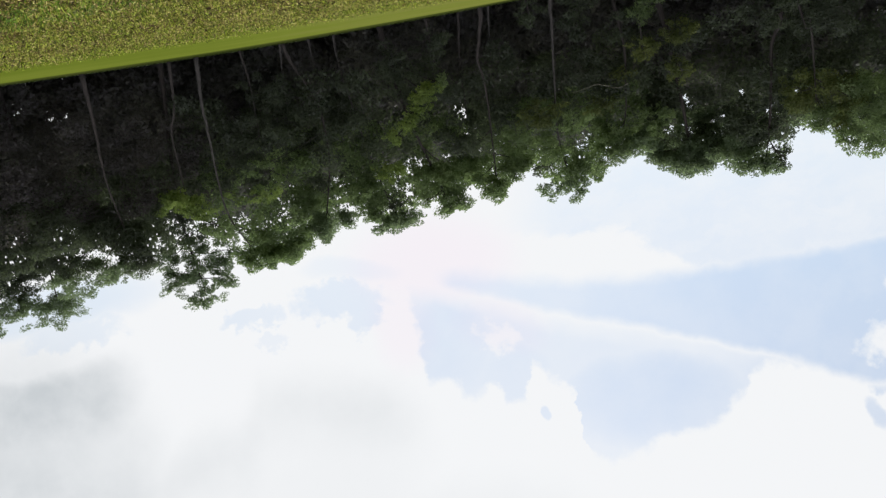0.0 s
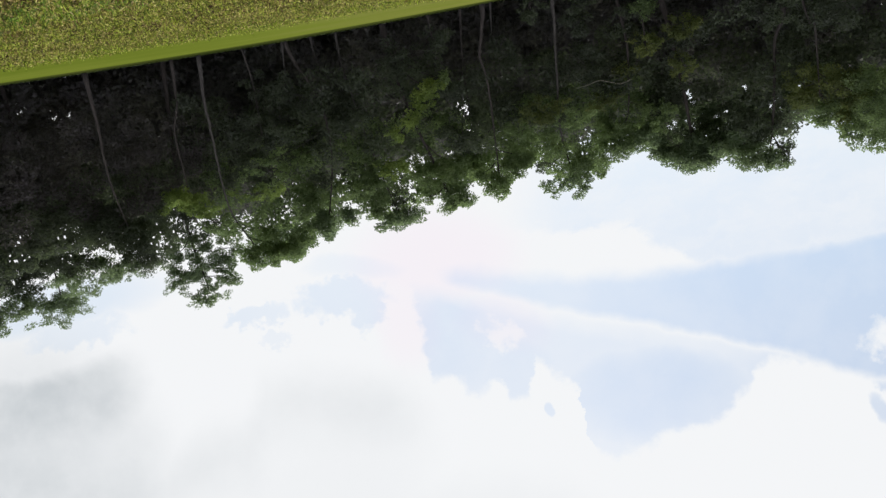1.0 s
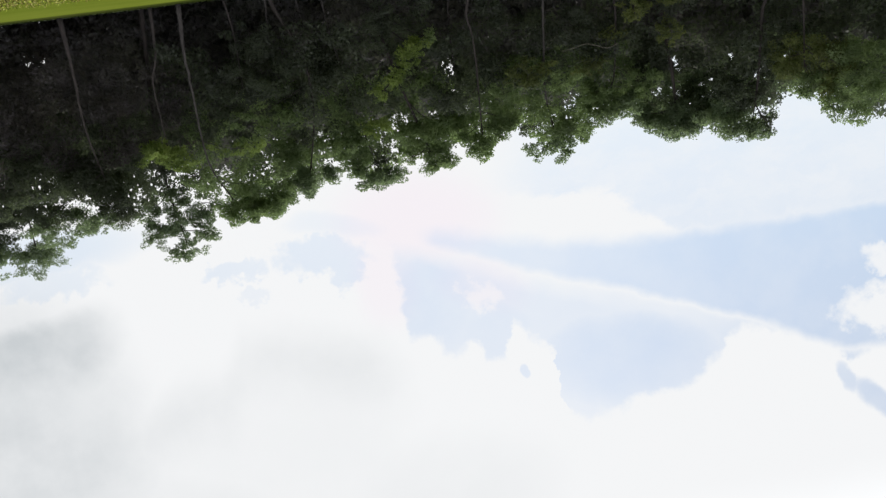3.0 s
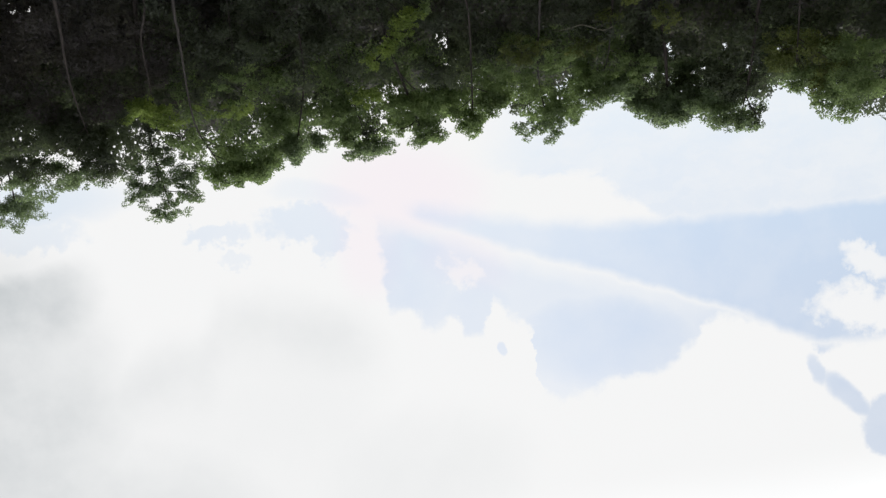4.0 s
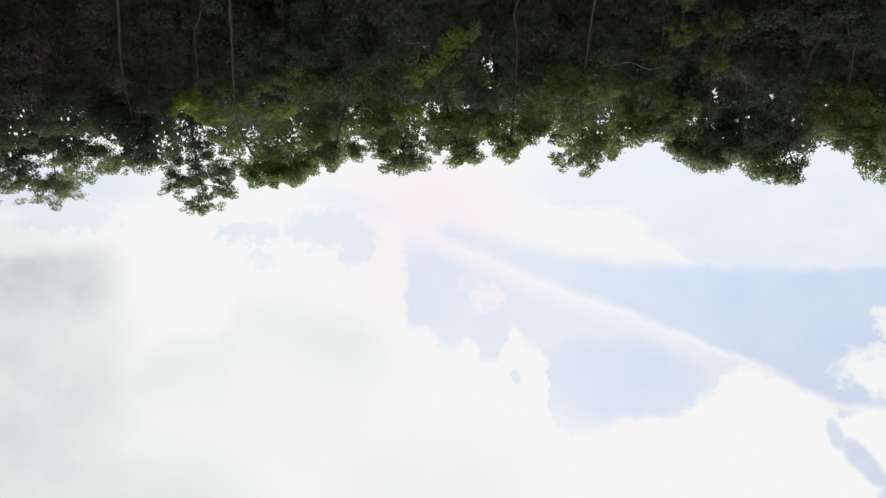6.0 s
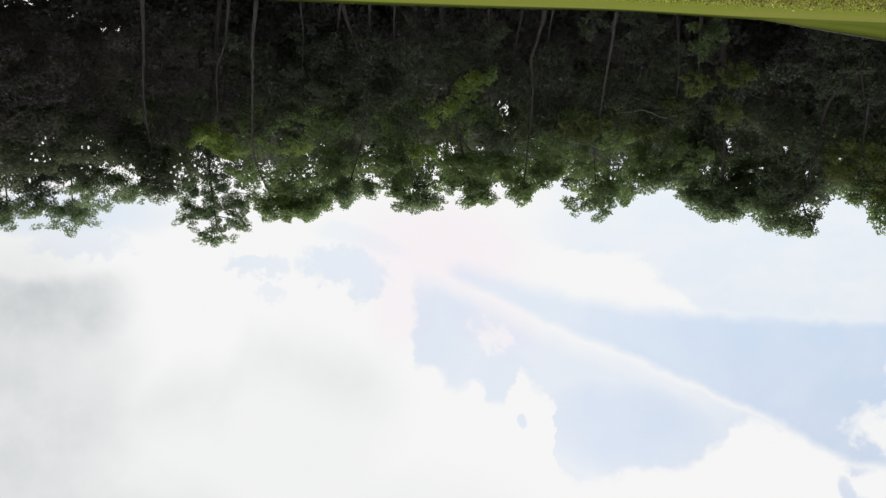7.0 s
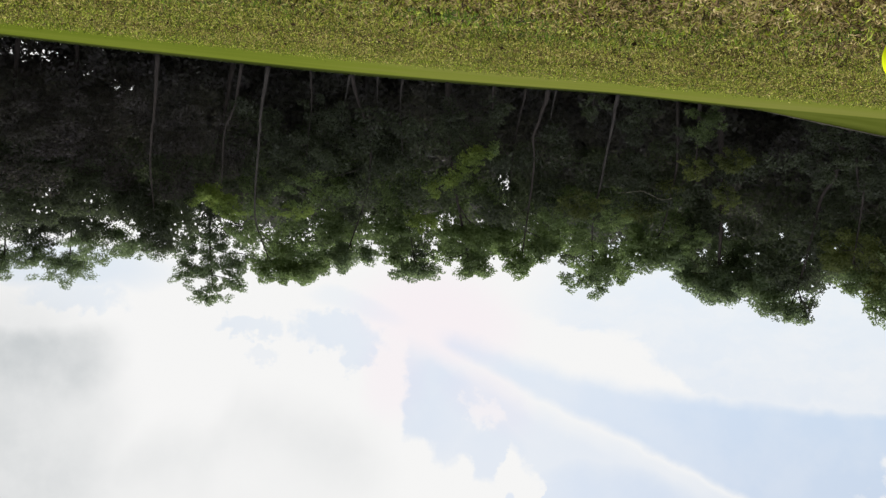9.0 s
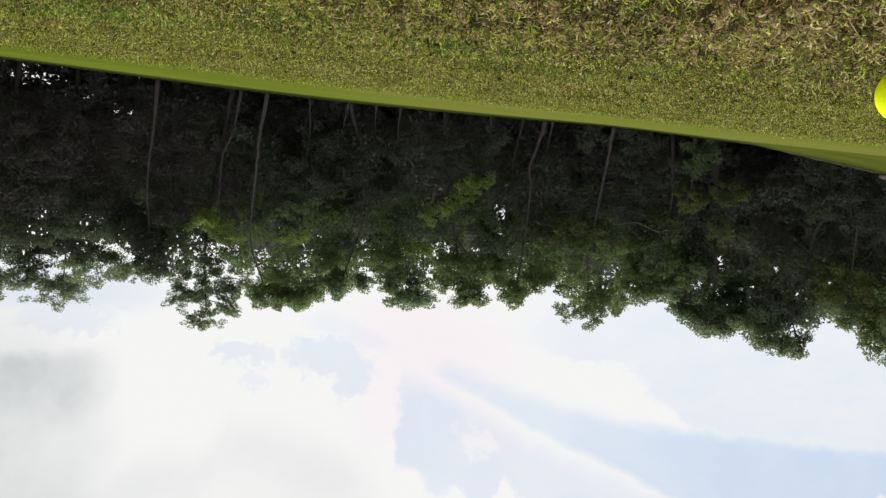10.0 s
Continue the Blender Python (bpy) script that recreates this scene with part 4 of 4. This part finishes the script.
tree("broad dark tree with ragged overhanging top", [(-27.5, 0.8), (-27.7, 3.8), (-27.1, 5.6), (-27.0, 9.4), (-26.8, 12.2)], 0.12, BARK_BROWN, 0, 217,
     [(-24.8, 12.9, 1.55, 1.12, LEAF_COOL, 0.95, 0),
      (-26.5, 14.0, 1.59, 0.75, LEAF_COOL, 0.9, 0),
      (-27.8, 13.6, 0.71, 0.94, LEAF_SHADED, 0.5, 0),
      (-27.4, 11.5, 0.71, 0.70, LEAF_SHADED, 0.5, 0),
      (-25.5, 11.2, 1.80, 1.11, LEAF_SHADED, 0.9, 0)])
tree("young leafy tree with dim olive sprays", [(-18.0, -0.1), (-18.2, 1.9), (-18.5, 5.1)], 0.08, BARK_BROWN, -1.5, 218,
     [(-18.3, 4.7, 1.17, 0.81, LEAF_OLIVE, 0.7, 0),
      (-20.8, 3.9, 1.20, 0.87, LEAF_OLIVE, 0.7, 0),
      (-18.5, 1.5, 1.45, 1.58, LEAF_MID, 0.55, 0),
      (-16.9, 2.8, 1.17, 0.88, LEAF_SHADED, 0.5, 0)])
tree("leafy tree with yellow-green drooping sprays", [(-28.8, 0.0), (-29.5, 4.0), (-29.9, 9.7)], 0.08, BARK_BROWN, -1, 219,
     [(-28.8, 9.1, 1.55, 1.30, LEAF_OLIVE, 0.8, 0),
      (-30.3, 11.1, 1.00, 0.83, LEAF_MID, 0.9, 0),
      (-32.0, 12.5, 0.91, 1.05, LEAF_MID, 0.8, 0),
      (-31.2, 9.9, 1.45, 1.50, LEAF_OLIVE, 0.8, 0),
      (-33.6, 11.0, 1.83, 2.56, LEAF_MID, 0.8, 0)])
tree("dark bushy tree over the bank", [(-28.0, 0.2), (-28.6, 2.2), (-29.3, 4.8)], 0.1, BARK_BROWN, -2, 220,
     [(-26.6, 1.6, 1.60, 1.20, LEAF_SHADED, 0.7, 0),
      (-29.0, 3.3, 1.36, 1.77, LEAF_SHADED, 0.7, 0),
      (-26.7, 3.9, 1.36, 0.94, LEAF_SHADED, 0.6, 0),
      (-31.2, 3.1, 1.84, 2.53, LEAF_SHADED, 0.8, 0)])
tree("dark shrub at the foot of the trees", [(-10.3, -0.2), (-10.4, 0.8), (-10.5, 2.1)], 0.05, BARK_BROWN, -1, 221,
     [(-10.4, 1.0, 1.15, 1.02, LEAF_SHADED, 0.6, 0),
      (-13.8, 1.8, 1.60, 1.62, LEAF_SHADED, 0.5, 0),
      (-13.9, 5.7, 1.64, 1.25, LEAF_SHADED, 0.5, 0)])
tree("dim leafy tree inside the wood", [(11.3, 0.5), (11.1, 2.9), (11.3, 6.7)], 0.045, BARK_BROWN, -0.5, 222,
     [(11.3, 6.7, 1.93, 1.19, LEAF_SHADED, 0.6, 0),
      (10.4, 3.7, 1.69, 1.25, LEAF_SHADED, 0.4, 0),
      (14.3, 8.9, 1.70, 1.06, LEAF_SHADED, 0.4, 0)])
tree("dim leafy shrub between the trunks", [(-2.7, 0.1), (-2.8, 1.7), (-2.9, 3.4)], 0.06, BARK_BROWN, -0.5, 223,
     [(-2.8, 2.3, 1.50, 1.26, LEAF_SHADED, 0.45, 0),
      (0.1, 3.1, 1.73, 1.27, LEAF_SHADED, 0.4, 0),
      (-7.2, 7.8, 1.30, 1.08, LEAF_SHADED, 0.4, 0)])

D = WOOD
tree("leafy tree at the end of the wood edge", [(36.5, 0), (36.5, 5), (36.0, 12)], 0.2, BARK_BROWN, 1, 301,
     [(36.0, 12.0, 3.0, 3.0, LEAF_SHADED, 0.8, 0), (38.0, 8.0, 3.0, 3.0, LEAF_SHADED, 0.8, 0), (35.0, 6.5, 2.4, 2.4, LEAF_SHADED, 0.7, 0)])
tree("broad leafy tree at the end of the wood edge", [(-41.0, 0), (-41.0, 5), (-40.5, 12)], 0.2, BARK_BROWN, 0, 302,
     [(-39.5, 11.5, 2.6, 3.4, LEAF_SHADED, 0.8, 0), (-42.0, 8.0, 3.0, 3.4, LEAF_MID, 0.8, 0), (-39.0, 5.0, 2.4, 3.0, LEAF_SHADED, 0.8, 0)])


TOPS = [(-46, 13), (-36, 14.2), (-32, 12.3), (-29.3, 11.2), (-27, 14.0), (-24, 13.9), (-20, 13.8), (-18.5, 12.0), (-16, 12.2), (-12, 13.8), (-9, 12.3), (-6.5, 14.0),
        (-4.5, 13.1), (-3, 14.2), (-0.5, 13.2), (2, 14.6), (5, 13.2), (8, 14.4), (10, 15.4), (13, 16.0), (16, 14.2), (20.5, 13.2), (22.5, 13.7), (24.5, 12.2), (27, 13.4), (30, 13.4), (34, 14.2), (46, 13)]


HOLLOWS = [(-24.2, 6.2, 2.3, 1.9), (-22.9, 1.2, 1.3, 1.8), (-5.0, 8.2, 1.0, 1.6)]      # dark recesses between the front trees


# the scalloped line of the tree tops against the sky
RIM = [(-33.0, 13.3), (-32.0, 13.0), (-30.4, 12.2), (-29.1, 11.6), (-28.2, 12.1), (-27.6, 14.2), (-26.5, 14.9), (-24.5, 14.6), (-23.2, 14.0), (-20.9, 14.7), (-19.3, 13.9), (-18.2, 12.5),
       (-15.0, 13.4), (-13.4, 14.2), (-12.8, 15.2), (-10.4, 14.3), (-9.6, 12.8), (-7.6, 13.6), (-6.2, 14.6), (-4.5, 13.4), (-3.6, 14.2), (-2.0, 14.8), (-0.2, 13.9), (0.5, 14.8),
       (2.3, 15.7), (4.0, 15.0), (5.1, 13.7), (5.9, 14.2), (7.8, 15.1), (9.4, 14.6), (10.2, 16.4), (11.7, 16.7), (13.5, 16.3), (15.7, 16.8)]


def woods(name, seed, az0, az1, d0, d1, lo, drop, clumps, clump_r, per, size, material, label, cap=99.0, band=0.0, tops=None):
    """The tangle of foliage inside and behind the wood edge, up to the tree tops less drop degrees."""
    rng = np.random.default_rng(seed)
    az = rng.uniform(az0, az1, clumps)
    d = rng.uniform(d0, d1, clumps)
    line = tops or TOPS
    top = np.minimum(np.interp(az, [p[0] for p in line], [p[1] for p in line]) - drop, cap)
    if band:
        lo = top - band
    el = lo + (top - lo) * rng.uniform(0, 1, clumps)
    for a, e, da, de in HOLLOWS:
        d = np.where((((az - a) / da) ** 2 + ((el - e) / de) ** 2 < 1) & (d < D + 6), d + 7.0, d)
    pts = []
    for a, dd, e in zip(az, d, el):
        x, y = at(a, dd)
        r = clump_r * rng.uniform(0.6, 1.3)
        q = unit(rng.normal(size=(per, 3)) + np.array([0, 0, 0.2])) * (r * rng.uniform(0.25, 1.0, (per, 1)) ** 0.45) * np.array([1.2, 1.2, 0.8])
        q += np.array([x, y, max(el_z(e, dd), float(ground_z(np.array(x), np.array(y))) + 0.3)])
        pts.append(q)
    pts = keep_gaps(np.concatenate(pts), rng, size)
    pts = pts[pts[:, 2] > ground_z(pts[:, 0], pts[:, 1])]
    me = leaves_mesh(name, pts, size * rng.uniform(0.6, 1.3, len(pts)), rng)
    return tagged(hang(name, me, material, None), label, "woods", kind="stuff")


woods("wood_foliage", 21, -18.5, 4.5, D + 1.6, D + 4.5, 0, 0.62, 330, 0.34, 62, 0.17, LEAF_MID, "green leafy tops filling in behind the front crowns", band=2.3, tops=RIM)
woods("wood_foliage", 22, 3.0, 14.0, D + 1.6, D + 4.5, 0, 0.70, 150, 0.34, 62, 0.17, LEAF_COOL, "grey-green leafy tops behind the front crowns", band=2.3, tops=RIM)
woods("wood_foliage", 23, -34.0, -18.0, D + 1.6, D + 4.5, 0, 0.70, 360, 0.34, 62, 0.17, LEAF_COOL, "dark leafy tops behind the broad crowns", band=4.2, tops=RIM)
woods("wood_foliage", 1, -18, 16.5, D + 0.8, D + 3, 7.0, 0.9, 310, 0.55, 150, 0.17, LEAF_MID, "green leafy sprays filling the upper wood edge")
woods("wood_foliage", 9, 16.5, 42, D + 0.8, D + 3, 7.0, 0.8, 280, 0.55, 150, 0.17, LEAF_SHADED, "fine leafy sprays in the upper wood edge, coloured as shaded")
woods("wood_foliage", 10, -44, -18, D + 0.8, D + 3, 9.6, 0.9, 120, 0.55, 150, 0.17, LEAF_SHADED, "leafy sprays under the broad crowns, coloured as shaded")
woods("wood_foliage", 7, 16, 42, D - 0.5, D + 4, 3.0, 0, 170, 0.75, 310, 0.155, LEAF_SHADE_BROWN, "foliage under the tall trees, shade put into its brown", 10.0)
woods("wood_foliage", 6, -44, 17, D - 0.8, D + 4, 3.2, 0, 380, 0.75, 190, 0.2, LEAF_SHADED, "foliage filling the wood edge, shade put into its green", 9.5)
woods("wood_foliage", 2, -46, 44, D + 6, D + 14, 0.2, 0, 520, 1.25, 105, 0.42, LEAF_DEEP_SHADE, "foliage deep in the wood, shade put into its colour", 7.2)
woods("wood_foliage", 25, -46, 44, D + 5, D + 11, 6.6, 0.95, 560, 1.0, 115, 0.31, LEAF_SHADED, "foliage behind the front crowns, shade put into its green")
woods("wood_foliage", 3, -48, 46, D + 15, D + 26, 0.0, 3.4, 560, 2.1, 100, 0.85, LEAF_DEEP_SHADE, "foliage far inside the wood, coloured as shaded")
woods("wood_foliage", 5, -50, 48, D + 28, D + 50, 0.0, 0, 420, 3.4, 110, 1.6, LEAF_DEEP_SHADE, "far foliage closing the wood, coloured as shaded", 9.3)
woods("wood_foliage", 24, 9.5, 14.5, D + 7, D + 13, 6.0, 0, 34, 1.1, 105, 0.42, LEAF_DEEP_SHADE, "foliage deep between two crowns, coloured as shaded", 10.2)
woods("undergrowth", 11, -50, 20, D + 15, D + 24, 0.0, 0, 300, 1.0, 80, 0.5, LEAF_DEEP_SHADE, "low growth closing the foot of the wood, coloured as shaded", 2.0)
woods("undergrowth", 8, 19, 44, D + 5, D + 13, 0.1, 0, 210, 0.9, 130, 0.22, LEAF_SHADE_BROWN, "thin undergrowth with daylight behind it, coloured as shaded", 3.4)
woods("undergrowth", 4, -44, 42, D + 3, D + 9, 0.1, 0, 330, 0.8, 85, 0.28, LEAF_DEEP_SHADE, "undergrowth between the trunks, shade put into its brown", 3.0)


# ---------------------------------------------------------------- ball on the lawn
def ball_material():
    m, t, out = blank("ball_yellow")
    pos = t.nodes.new("ShaderNodeTexCoord").outputs["Object"]
    n1 = noise_tex(t, pos, 700.0, 4.0, 0.7).outputs["Fac"]
    n2 = noise_tex(t, pos, 40.0, 3.0).outputs["Fac"]
    p = t.nodes.new("ShaderNodeBsdfPrincipled")
    wire(t, p.inputs["Base Color"], mixcol(t, smooth(t, n2, 0.3, 0.7), (0.72, 0.86, 0.0, 1), (0.78, 0.90, 0.0, 1)))
    p.inputs["Roughness"].default_value = 0.75
    p.inputs["Specular IOR Level"].default_value = 0.1
    b = t.nodes.new("ShaderNodeBump")
    b.inputs["Strength"].default_value, b.inputs["Distance"].default_value = 0.5, 0.001
    wire(t, b.inputs["Height"], n1)
    t.links.new(b.outputs[0], p.inputs["Normal"])
    t.links.new(p.outputs[0], out.inputs[0])
    return m


def build_ball():
    bm = bmesh.new()
    bmesh.ops.create_uvsphere(bm, u_segments=64, v_segments=32, radius=0.0328)
    for f in bm.faces:
        f.smooth = True
    me = bpy.data.meshes.new("ball")
    bm.to_mesh(me)
    bm.free()
    ob = hang("ball", me, ball_material(), None)
    ob.location = (-0.5065, 0.8505, 0.0375)
    tagged(ob, "bright neon yellow ball lying in the short grass", "ball")


build_ball()
